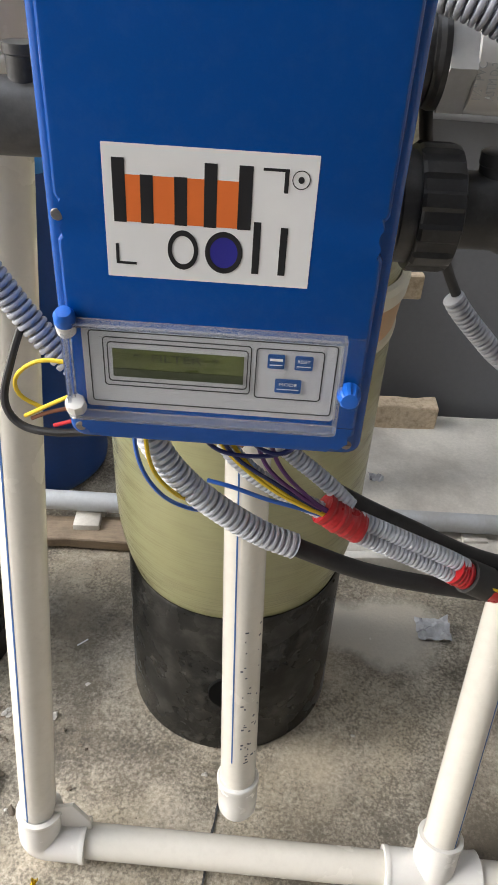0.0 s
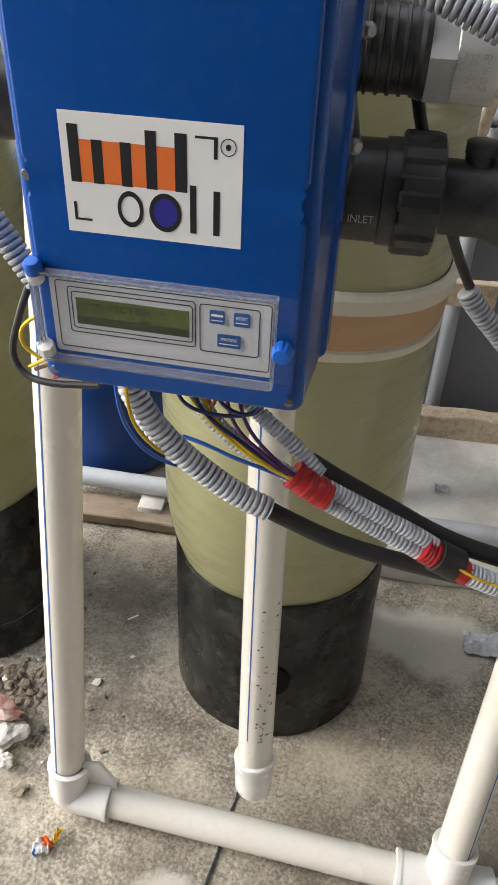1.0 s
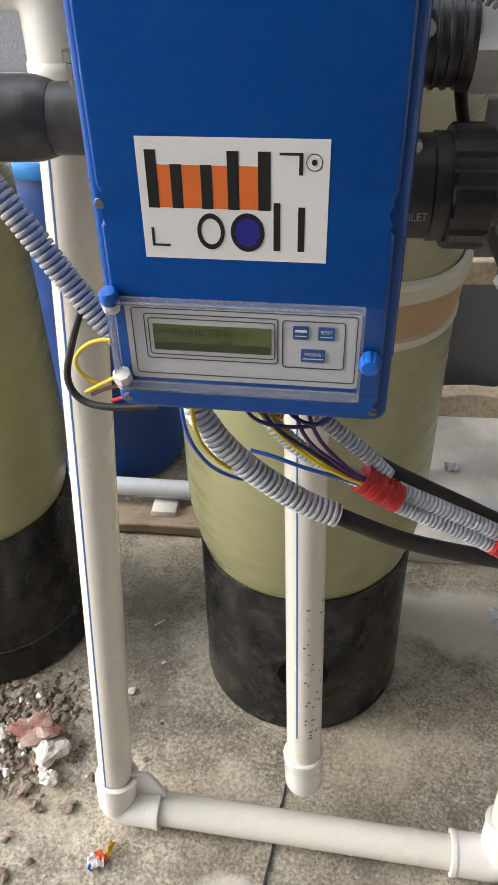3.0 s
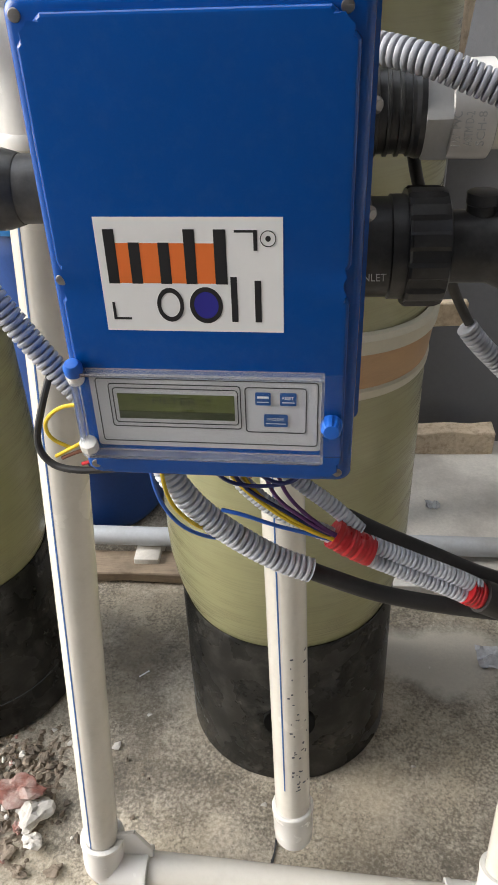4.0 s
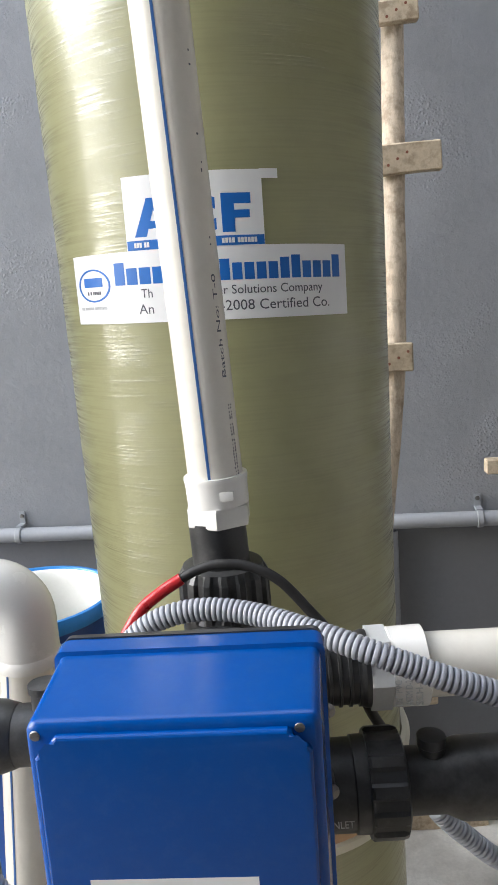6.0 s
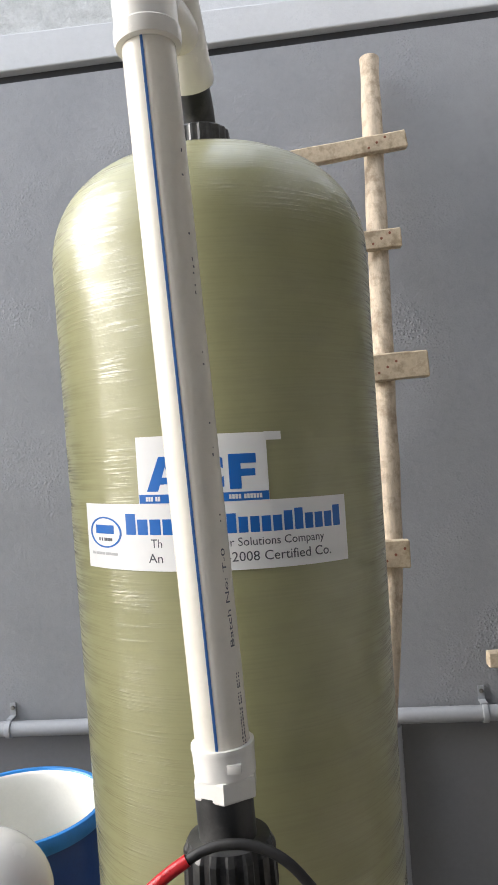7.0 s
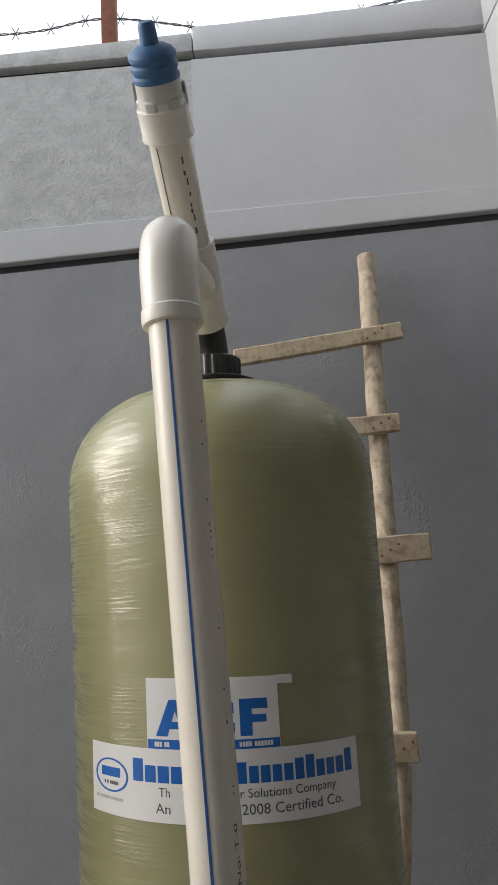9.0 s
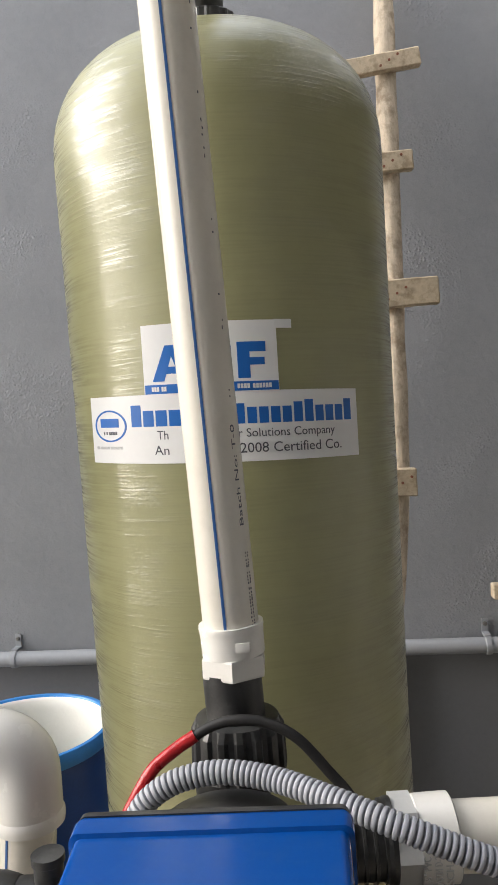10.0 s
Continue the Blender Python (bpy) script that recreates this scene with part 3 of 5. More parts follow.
def vessel(x, y, label, full=True):
    root = thing("filter_vessel", (x, y, 0), label, "water tank", "filter vessels in the yard")
    prof = [(0.0, 0.165)]
    for k in range(1, 15):
        a = k / 14 * math.pi / 2
        prof.append((SHELL(0.46) * math.sin(a), 0.165 + 0.295 * (1 - math.cos(a))))
    for k in range(1, 41):
        z = 0.46 + 1.305 * k / 40
        prof.append((SHELL(z), z))
    for k in range(1, 19):
        a = k / 18 * math.radians(84)
        prof.append((SHELL(1.765) * math.cos(a) ** 0.72, 1.765 + 0.141 * math.sin(a) ** 0.92))
    prof += [(0.0, 1.907)]
    part("shell", lathe(prof, (x, y, 0), (LEAN_X, LEAN_Y, 1), 96), FRP, root, smooth=60)
    br = 0.181
    base_prof = [(br - 0.012, 0.31), (br - 0.012, 0.008), (br - 0.002, 0.0), (br + 0.004, 0.0), (br + 0.003, 0.03), (br, 0.329), (br - 0.003, 0.334), (br - 0.012, 0.330)]
    part("base", lathe(base_prof, (x, y, 0), (LEAN_X, LEAN_Y, 1), 96), BASE, root, "scuffed black plastic base ring")
    if not full:
        skirt = [(br - 0.004, 0.075), (br + 0.004, 0.072), (br + 0.016, 0.004), (br + 0.013, 0.0), (br - 0.004, 0.0)]
        part("skirt", lathe(skirt, (x, y, 0), (LEAN_X, LEAN_Y, 1), 96), BASE, root, "flared dusty foot of the base")
    if full:
        # no hole is cut; a black disc carries the opening's shade
        hole = part("hand_hole_disc", lathe([(0.0, 0.0), (0.042, 0.0), (0.043, 0.002), (0.043, 0.016), (0.0, 0.016)], (x + 0.0045, y - br - 0.0025, 0.160), (0, 1, 0), 40), VOID, root, "flat black disc for the shaded opening in the base")
        tilt, mid = (LEAN_X + 0.13, LEAN_Y, 1), (x - 0.004 - 0.13 * 0.8, y, 0.0)
        band = [(TR - 0.006, 0.792), (TR + 0.004, 0.792), (TR + 0.0055, 0.796), (TR + 0.0055, 0.804), (TR + 0.002, 0.807)]
        part("belt_rim", lathe(band, mid, tilt, 96), BELT_RIM, root, "cream lower rim of the belt")
        band = [(TR + 0.002, 0.806), (TR + 0.0030, 0.810), (TR + 0.0030, 0.851), (TR + 0.002, 0.853)]
        part("belt", lathe(band, mid, tilt, 96), BELT_TAN, root, "tan band round the middle")
        band = [(TR + 0.002, 0.852), (TR + 0.0055, 0.854), (TR + 0.0055, 0.871), (TR + 0.001, 0.877), (TR - 0.006, 0.878)]
        part("belt_rim", lathe(band, mid, tilt, 96), BELT_RIM, root, "cream upper rim of the belt")
    return root


tank = vessel(TX, FOOT_Y, "tall olive wound fibreglass filter vessel on a black base")
vessel(-0.637, 1.005, "olive fibreglass filter vessel beside a blue drum", False)


def bend(bm, lift):
    """Lays flat work (x: arc from the front, y: height) round the vessel, a little out of level."""
    bmesh.ops.triangulate(bm, faces=bm.faces)
    for v in bm.verts:
        v.co.y -= 0.0235 * (v.co.x + 0.169)
        cx = TX + LEAN_X * v.co.y
        a = math.asin(max(-1, min(1, (0.2115 * math.sin(v.co.x / 0.2115) - 0.0235 - cx) / SHELL(v.co.y))))
        r = SHELL(v.co.y) + lift + v.co.z
        v.co = Vector((cx + r * math.sin(a), FOOT_Y + LEAN_Y * v.co.y - r * math.cos(a), v.co.y))
    return bm


def sheet(u0, u1, v0, v1, n=40, thick=0.0004, tilt=0.0):
    bm = bmesh.new()
    rows = []
    for i in range(n + 1):
        u = u0 + (u1 - u0) * i / n
        rows.append([bm.verts.new((u, v + tilt * (u - u0), thick)) for v in (v0, v1)] + [bm.verts.new((u, v + tilt * (u - u0), 0)) for v in (v1, v0)])
    for p, q in zip(rows, rows[1:]):
        for k in range(4):
            bm.faces.new((p[k], q[k], q[(k + 1) % 4], p[(k + 1) % 4]))
    bm.faces.new(rows[0])
    bm.faces.new(rows[-1][::-1])
    return bm


def placed(bm, u, v):
    bm.transform(Matrix.Translation((u, v, 0)))
    return bm


def bars(words, u, v, h, unit):
    """Plain bars in place of words: the widths of the words, in letters."""
    bm = bmesh.new()
    for w in words:
        for k in range(w):
            sub = sheet(u + k * unit, u + (k + 0.8) * unit, v, v + h, 2, 0.0002)
            me = bpy.data.meshes.new("bars")
            sub.to_mesh(me)
            sub.free()
            bm.from_mesh(me)
            bpy.data.meshes.remove(me)
        u += (w + 0.7) * unit
    return bm


U0, U1, V0, V1 = -0.1690, 0.1500, 1.4075, 1.4790
lower = thing("maker_label", (TX, TY - TR, V0), "white vinyl maker's label stuck on the vessel", "label")
part("backing", bend(sheet(U0, U1, V0, V1), 0.0006), PAPER, lower)
W = U1 - U0
oval = lathe([(0.0192, 0), (0.0192, 0.0003), (0.0214, 0.0003), (0.0214, 0)], (0, 0, 0), (0, 0, 1), 48)
oval.transform(Matrix.Translation((U0 + 0.0320, V0 + 0.0400, 0)) @ Matrix.Diagonal((1.18, 0.80, 1, 1)))
part("oval", bend(oval, 0.0010), INK_BLUE, lower, "blue oval emblem ring")
part("emblem_bar", bend(sheet(U0 + 0.0170, U0 + 0.0460, V0 + 0.0385, V0 + 0.0480, 6, 0.0003), 0.0010), INK_BLUE, lower, "blue emblem bar")
part("emblem_bar", bend(bars((1, 1, 5), U0 + 0.0215, V0 + 0.0305, 0.0035, 0.0026), 0.0010), INK_GREY, lower)
for k, h in enumerate((0.0225, 0.0165, 0.0165, 0.0165, 0.0165)):
    part("name_bar", bend(sheet(U0 + 0.0640 + 0.0150 * k, U0 + 0.0640 + 0.0150 * (k + 0.84), V0 + 0.0385, V0 + 0.0385 + h, 3, 0.0002), 0.0010), INK_BLUE, lower, "bold blue bar")
for k, h in enumerate((0.0225, 0.0165, 0.0205, 0.0165, 0.0165, 0.0165, 0.0165, 0.0205, 0.0225, 0.0165, 0.0165, 0.0165, 0.0225)):
    part("name_bar", bend(sheet(U0 + 0.1530 + 0.0122 * k, U0 + 0.1530 + 0.0122 * (k + 0.80), V0 + 0.0385, V0 + 0.0385 + h, 3, 0.0002), 0.0010), INK_BLUE, lower, "bold blue bar")
part("line_of_writing", bend(placed(letters("Th", 0.0130, 0.0125), U0 + 0.0945, V0 + 0.0250), 0.0010), INK_GREY, lower)
part("line_of_writing", bend(placed(letters("er Solutions Company", 0.0125, 0.112), U0 + 0.1735, V0 + 0.0250), 0.0010), INK_GREY, lower)
part("line_of_writing", bend(placed(letters("An", 0.0140, 0.0165), U0 + 0.0905, V0 + 0.0090), 0.0010), INK_GREY, lower)
part("line_of_writing", bend(placed(letters("-2008 Certified Co.", 0.0145, 0.1175), U0 + 0.1760, V0 + 0.0090), 0.0010), INK_GREY, lower)
part("line_of_bars", bend(bars((3, 8, 10), U0 + 0.0075, V0 + 0.0150, 0.0030, 0.0019), 0.0010), PANEL, lower, "faint grey bars")

A0, A1, B0, B1 = -0.0860, 0.0552, 1.4788, 1.5500
upper = thing("type_label", (TX, TY - TR, B0), "white label with large blue letters on the vessel", "label")
part("backing", bend(sheet(A0, A1, B0, B1), 0.0006), PAPER, upper)
part("flap", bend(sheet(A1 - 0.002, A1 + 0.0165, B1 - 0.0085, B1 + 0.0005, 6), 0.0009), PAPER, upper, "torn flap at the corner")
part("strip", bend(sheet(A0 + 0.001, A1 - 0.0005, B0 + 0.0005, B0 + 0.0098, 30), 0.0010), INK_BLUE, upper, "blue strip")
part("line_of_bars", bend(bars((3, 2), A0 + 0.0090, B0 + 0.0028, 0.0048, 0.0030), 0.0016), INK_WHITE, upper)
part("line_of_bars", bend(bars((4, 6), A0 + 0.0985, B0 + 0.0028, 0.0048, 0.0033), 0.0016), INK_WHITE, upper)


def letter_a(u, v, w, h, t):
    bm = bmesh.new()
    for quad in (((0, 0), (t, 0), (w * 0.5 + t * 0.3, h), (w * 0.5 - t * 0.5, h)), ((w - t, 0), (w, 0), (w * 0.5 + t * 0.5, h), (w * 0.5 - t * 0.3, h)), ((w * 0.25, h * 0.20), (w * 0.75, h * 0.20), (w * 0.68, h * 0.40), (w * 0.32, h * 0.40))):
        top_ = [bm.verts.new((u + x, v + y, 0.0003)) for x, y in quad]
        low_ = [bm.verts.new((u + x, v + y, 0.0)) for x, y in quad]
        bm.faces.new(top_)
        bm.faces.new(low_[::-1])
        for i in range(4):
            bm.faces.new((top_[i], low_[i], low_[(i + 1) % 4], top_[(i + 1) % 4]))
    return bm


part("letter", bend(letter_a(A0 + 0.0105, B0 + 0.0130, 0.0440, 0.0365, 0.0130), 0.0010), INK_BLUE, upper)
part("letter", bend(placed(letters("C", 0.0450, 0.0380, bold=0.0026), A0 + 0.0565, B0 + 0.0155), 0.0010), INK_BLUE, upper)


def letter_f(u, v, w, h, t):
    bm = sheet(u, u + t, v, v + h, 4, 0.0003)
    for (a, b, c, d) in ((u + t, u + w, v + h - t * 0.8, v + h), (u + t, u + w * 0.95, v + h * 0.36, v + h * 0.36 + t * 0.60)):
        sub = sheet(a, b, c, d, 4, 0.0003)
        me = bpy.data.meshes.new("f")
        sub.to_mesh(me)
        sub.free()
        bm.from_mesh(me)
        bpy.data.meshes.remove(me)
    return bm


part("letter", bend(letter_f(A0 + 0.1000, B0 + 0.0130, 0.0290, 0.0365, 0.0125), 0.0010), INK_BLUE, upper)

# ---- fittings on top of the vessel ----
neck = thing("vessel_head", (NX, NY, 1.925), "black threaded head on top of the fibreglass vessel", "pipe fitting")
part("flange", lathe([(0.0, -0.012), (0.052, -0.012), (0.054, -0.002), (0.062, 0.0), (0.062, 0.004), (0.050, 0.009), (0.040, 0.012), (0, 0.012)], (NX, NY, 1.915), (0, 0, 1), 48), BLACK, neck)
part("nut", lathe([(0.0, 0.0), (0.0385, 0.0), (0.0385, 0.028), (0.036, 0.030), (0.0, 0.030)], (NX, NY, 1.927), (0, 0, 1), 80, waves=20, depth=0.0015, between=(0.0, 0.029)), BLACK, neck, "ribbed black nut", smooth=20)
part("tube", cable([(NX, NY, 1.937), (NX, NY - 0.004, 1.960), (NX - 0.002, NY - 0.022, 1.983), (NX - 0.006, NY - 0.060, 2.000), (NX - 0.010, NY - 0.095, 2.016)], 0.0215, 0.006, 36), BLACK, neck)

D = Vector((-0.0287, -0.200, 0.166)).normalized()
N0 = Vector((-0.0270, 0.920, 1.978))


def along(s):
    return N0 + D * s


stub = thing("vent_stub", along(-0.03), "white plastic wye and stub pipe closed with a blue plug", "pipe")
part("tee", lathe([(0.022, 0.014), (0.0285, 0.014), (0.0300, 0.018), (0.0300, 0.034), (0.0288, 0.038), (0.0288, 0.110), (0.0300, 0.114), (0.0300, 0.128), (0.0288, 0.130), (0.0243, 0.130)], N0, D, 40), FITTING, stub)
part("pipe", pipe_between(along(0.02), along(0.285), 0.0243), PVC, stub)
part("socket", lathe([(0.0243, 0.2590), (0.0300, 0.2595), (0.0305, 0.263), (0.0292, 0.266), (0.0292, 0.292), (0.0265, 0.294), (0.0265, 0.300)], N0, D, 40), FITTING, stub)
part("union", lathe([(0.0262, 0.292), (0.0278, 0.293), (0.0278, 0.302), (0.0255, 0.304), (0.0250, 0.322), (0.02, 0.323)], N0, D, 48, waves=6, depth=0.0016, between=(0.2925, 0.303)), GREY_FITTING, stub, smooth=20)
for a in (-0.0275, 0.0275):
    part("lug", pipe_between(along(0.292) + Vector((a, 0, 0)), along(0.318) + Vector((a, 0, 0)), 0.0022, 0.0016, 8), GREY_FITTING, stub)
prof = [(0.0, 0.316), (0.0240, 0.316)]
for k in range(3):
    h = 0.318 + 0.0105 * k
    prof += [(0.0240, h), (0.0258, h + 0.0025), (0.0258, h + 0.0065), (0.0238, h + 0.0090)]
prof += [(0.0225, 0.350), (0.0150, 0.354), (0.0098, 0.355), (0.0090, 0.372), (0.0070, 0.376), (0, 0.377)]
part("plug", lathe(prof, N0, D, 40), material("dusty_blue_plug", (0.06, 0.15, 0.33), 0.55, vary=0.12, scale=30), stub, "ribbed dusty blue plug")

# ---- riser from the valve to the vessel head ----
RB, RT = Vector((-0.0270, 0.650, 1.250)), Vector((-0.0555, 0.652, 1.945))
RD = (RT - RB).normalized()
riser = thing("riser_pipe", (RB.x, RB.y, 1.205), "white plastic riser pipe with a blue stripe", "pipe")
part("pipe", pipe_between(RB - RD * 0.01, RT, 0.0242, 0.004, 48), PVC, riser)


def stripe(p, q, r, ang, mat, parent, width=0.0016, label="", name="stripe"):
    """A thin printed line along a pipe, at an angle from the side facing -y."""
    p, q = Vector(p), Vector(q)
    d = (q - p).normalized()
    f = Vector((0, -1, 0))
    f = (f - d * f.dot(d)).normalized()
    s = d.cross(f)
    bm = bmesh.new()
    rows = []
    for k in range(2):
        c = p if k == 0 else q
        row = []
        for j in (-1, 1):
            a = math.radians(ang) + j * width / r
            row.append(bm.verts.new(c + (f * math.cos(a) + s * math.sin(a)) * (r + 0.00035)))
        for j in (1, -1):
            a = math.radians(ang) + j * width / r
            row.append(bm.verts.new(c + (f * math.cos(a) + s * math.sin(a)) * (r - 0.0005)))
        rows.append(row)
    for k in range(4):
        bm.faces.new((rows[0][k], rows[1][k], rows[1][(k + 1) % 4], rows[0][(k + 1) % 4]))
    bm.faces.new(rows[0])
    bm.faces.new(rows[1][::-1])
    return part(name, bm, mat, parent, label)


stripe(RB + RD * 0.008, RT - RD * 0.03, 0.0242, -9, STRIPE_BLUE, riser, 0.0012, "blue line along the pipe")
rng = random.Random(4)
s = 0.012
while s < 0.085:
    for ang in (52, 59):
        ln = rng.choice((0.0012, 0.0016, 0.0022))
        stripe(RB + RD * s, RB + RD * (s + ln), 0.0242, ang + rng.uniform(-0.8, 0.8), INK_GREY, riser, rng.uniform(0.0003, 0.0007), "", "printed_mark")
    s += rng.choice((0.0028, 0.0032, 0.0052))
stripe(along(0.14), along(0.255), 0.0243, -42, INK_GREY, stub, 0.0006)
s = 0.150
while s < 0.250:
    ln = rng.choice((0.003, 0.005, 0.008))
    stripe(along(s), along(s + ln), 0.0243, 24 + rng.uniform(-3, 3), INK_GREY, stub, rng.uniform(0.0006, 0.0014), "", "printed_mark")
    s += ln + rng.choice((0.002, 0.004, 0.008))
s = 0.215
while s < 0.56:
    ln = rng.choice((0.0015, 0.002, 0.003))
    stripe(RB + RD * s, RB + RD * (s + ln), 0.0242, 53 + rng.uniform(-2.5, 2.5), INK_GREY, riser, rng.uniform(0.0003, 0.0009), "", "printed_mark")
    s += ln + rng.choice((0.004, 0.009, 0.02, 0.05))
print_ = letters("Batch No: T-0", 0.0068, 0.085, 0.0001)
for v in print_.verts:
    a = math.radians(56) - v.co.y / 0.0242
    v.co = RB + RD * (0.108 + v.co.x) + Vector((math.sin(a), -math.cos(a), 0)) * (0.02425 + v.co.z)
part("writing", print_, INK_GREY, riser, "small grey print")
part("adaptor", lathe([(0.020, -0.0040), (0.0272, -0.0040), (0.0274, 0.012), (0.0280, 0.018), (0.0284, 0.020), (0.0280, 0.0225), (0.0243, 0.0225)], RB, RD, 48), FITTING, riser, "white threaded adaptor")
hexa = lathe([(0.02, -0.0215), (0.0296, -0.0215), (0.0302, -0.0200), (0.0302, -0.0055), (0.0296, -0.0038), (0.02, -0.0038)], (0, 0, 0), (0, 0, 1), 6)
hexa.transform(Matrix.Translation(RB) @ Matrix.Rotation(radians(28), 4, "Z"))
part("hexagon", hexa, FITTING, riser, "hexagonal collar of the adaptor", smooth=None)
part("raised_mark", block(RB.x + 0.003, RB.x + 0.015, RB.y - 0.0274, RB.y - 0.022, 1.2535, 1.2615, 0.0004), FITTING, riser)
part("elbow", sweep([RT - RD * 0.048 + RD * (0.004 * k) for k in range(12)] + [RT + Vector((0, 0.058 * (1 - math.cos(a)) * 0.55, 0.045 * math.sin(a))) for a in [math.pi / 2 * k / 10 for k in range(1, 11)]] + [RT + Vector((0.0, 0.032 + 0.012 * k, 0.045 - 0.001 * k)) for k in range(1, 5)], 0.0290, 48), FITTING, riser, "white plastic elbow")
part("collar", lathe([(0.0243, -0.055), (0.0295, -0.054), (0.0305, -0.050), (0.0305, -0.040), (0.029, -0.038)], RT, RD, 48), FITTING, riser)
part("cross_pipe", pipe_between(RT + Vector((0, 0.07, 0.040)), along(0.070), 0.0243), PVC, riser)

# ---- control valve: black body, ports and blue box ----
valve = thing("control_valve", (-0.04, 0.54, 0.98), "black multiport filter valve behind the blue control box", "valve")
part("body", lathe([(0.0, -0.10), (0.055, -0.10), (0.062, -0.09), (0.062, 0.03), (0.050, 0.050), (0.038, 0.058), (0.0, 0.058)], (-0.035, 0.545, 1.085), (0, 0, 1), 48), BLACK, valve)
part("back_plate", block(-0.105, 0.030, 0.440, 0.500, 0.99, 1.185, 0.008), BLACK, valve)
part("dome", lathe([(0.0, 0.0), (0.055, 0.0), (0.050, 0.014), (0.030, 0.022), (0, 0.024)], (-0.035, 0.545, 1.140), (0, 0, 1), 48), BLACK, valve)
top = Vector((-0.0275, 0.650, 1.10))
part("union_nut", lathe([(0.0, 0.0), (0.041, 0.0), (0.0415, 0.004), (0.0405, 0.036), (0.036, 0.044), (0.030, 0.045), (0, 0.045)], (top.x, top.y, 1.146), (0, 0, 1), 96, waves=16, depth=0.003, between=(0.003, 0.037)), BLACK, valve, "ribbed black union nut", smooth=20)
part("outlet_neck", lathe([(0.0, 0.0), (0.0255, 0.0), (0.0255, 0.058), (0, 0.058)], (top.x, top.y, 1.174), RD, 40), BLACK, valve)
part("outlet_elbow", cable([(-0.033, 0.56, 1.10), (-0.030, 0.60, 1.095), (-0.034, 0.645, 1.115), (-0.036, 0.650, 1.155)], 0.032, 0.008, 32), BLACK, valve)

PZ, PY = 1.0545, 0.52
part("inlet_port", lathe([(0.0, -0.06), (0.0335, -0.06), (0.0335, 0.0255), (0.0350, 0.0265), (0.0350, 0.040), (0, 0.040)], (0.040, PY, PZ), (1, 0, 0), 48), BLACK, valve)
word = letters("INLET", 0.0070, 0.0168)
word.transform(Matrix.Translation((0.0462, PY - 0.0343, 1.0435)) @ Matrix.Rotation(radians(72), 4, "X"))
part("writing", word, PANEL, valve, "small pale word")
for z in (1.099, 1.157):
    part("bolt", lathe([(0, 0), (0.0045, 0), (0.0045, 0.003), (0.0028, 0.005), (0, 0.005)], (0.045, 0.452, z), (0.6, -0.8, 0), 14), STEEL, valve)
part("bracket", plate([(0.036, 1.06), (0.044, 1.075), (0.0485, 1.10), (0.043, 1.125), (0.036, 1.13)], 0.455, 0.47, 0.002), BLACK, valve)

inlet = thing("inlet_pipe", (0.15, PY, PZ - 0.04), "black plastic inlet pipe with a ribbed union nut", "pipe")
part("union_nut", lathe([(0.02, 0.0), (0.0385, 0.0), (0.0402, 0.002), (0.0402, 0.022), (0.0388, 0.026), (0.034, 0.028), (0.02, 0.028)], (0.0765, PY, PZ), (1, 0, 0), 96, waves=12, depth=0.0028, between=(0.001, 0.023)), BLACK, inlet, "ribbed black union nut", smooth=20)
part("tube", lathe([(0.02, 0.0), (0.0245, 0.0), (0.0245, 0.030), (0.0290, 0.040), (0.0300, 0.044), (0.0300, 0.11), (0.02, 0.11)], (0.1035, PY, PZ), (1, 0, 0), 48), BLACK, inlet)
part("tube", lathe([(0.02, 0.0), (0.0325, 0.0), (0.033, 0.003), (0.033, 0.06), (0.0300, 0.062), (0.0300, 0.5), (0.02, 0.5)], (0.185, PY, PZ), (1, 0, 0), 48), FITTING, inlet, "white plastic socket")
part("plug", lathe([(0.0, 0.0), (0.0100, 0.0), (0.0100, 0.010), (0.0108, 0.011), (0.0108, 0.018), (0.009, 0.019), (0, 0.019)], (0.1265, PY, PZ + 0.0185), (0, 0, 1), 24), BLACK, inlet, "small black plug")

QZ, QY = 1.138, 0.54
drain = thing("drain_pipe", (0.15, QY, QZ - 0.03), "white plastic pipe with a black ribbed connector", "pipe")
prof = [(0.0, -0.03)]
for k in range(5):
    h = 0.028 + 0.0075 * k
    prof += [(0.0262, h), (0.0262, h + 0.0045), (0.0278, h + 0.005), (0.0278, h + 0.0070)]
prof += [(0.0290, 0.068), (0.0290, 0.0715), (0, 0.0715)]
part("connector", lathe(prof, (0.012, QY, QZ), (1, 0, 0), 48), BLACK, drain, "ribbed black connector", smooth=20)
part("hexagon", lathe([(0.02, 0.0), (0.0315, 0.0), (0.0315, 0.016), (0.02, 0.016)], (0.0835, QY, QZ), (1, 0, 0), 6), GREY_FITTING, drain, smooth=None)
part("socket", lathe([(0.0285, 0.0), (0.0295, 0.001), (0.0300, 0.022), (0.0300, 0.027), (0.0285, 0.028), (0.0243, 0.028)], (0.0990, QY, QZ), (1, 0, 0), 48), FITTING, drain)
for i, (w, zz) in enumerate((("1½\" PVC", 0), ("ASTM D-2", 1), ("SCH-8", 2))):
    bm = letters(w, 0.0075, 0.020, 0.0003)
    bm.transform(Matrix.Translation((0.1045 + 0.0075 * i, QY - 0.0298, QZ - 0.016)) @ Matrix(((0, -1, 0, 0), (0, 0, -1, 0), (1, 0, 0, 0), (0, 0, 0, 1))))
    part("raised_writing", bm, GREY_FITTING, drain)
part("pipe", pipe_between((0.112, QY, QZ), (0.62, QY + 0.01, QZ - 0.01), 0.0242), PVC, drain)

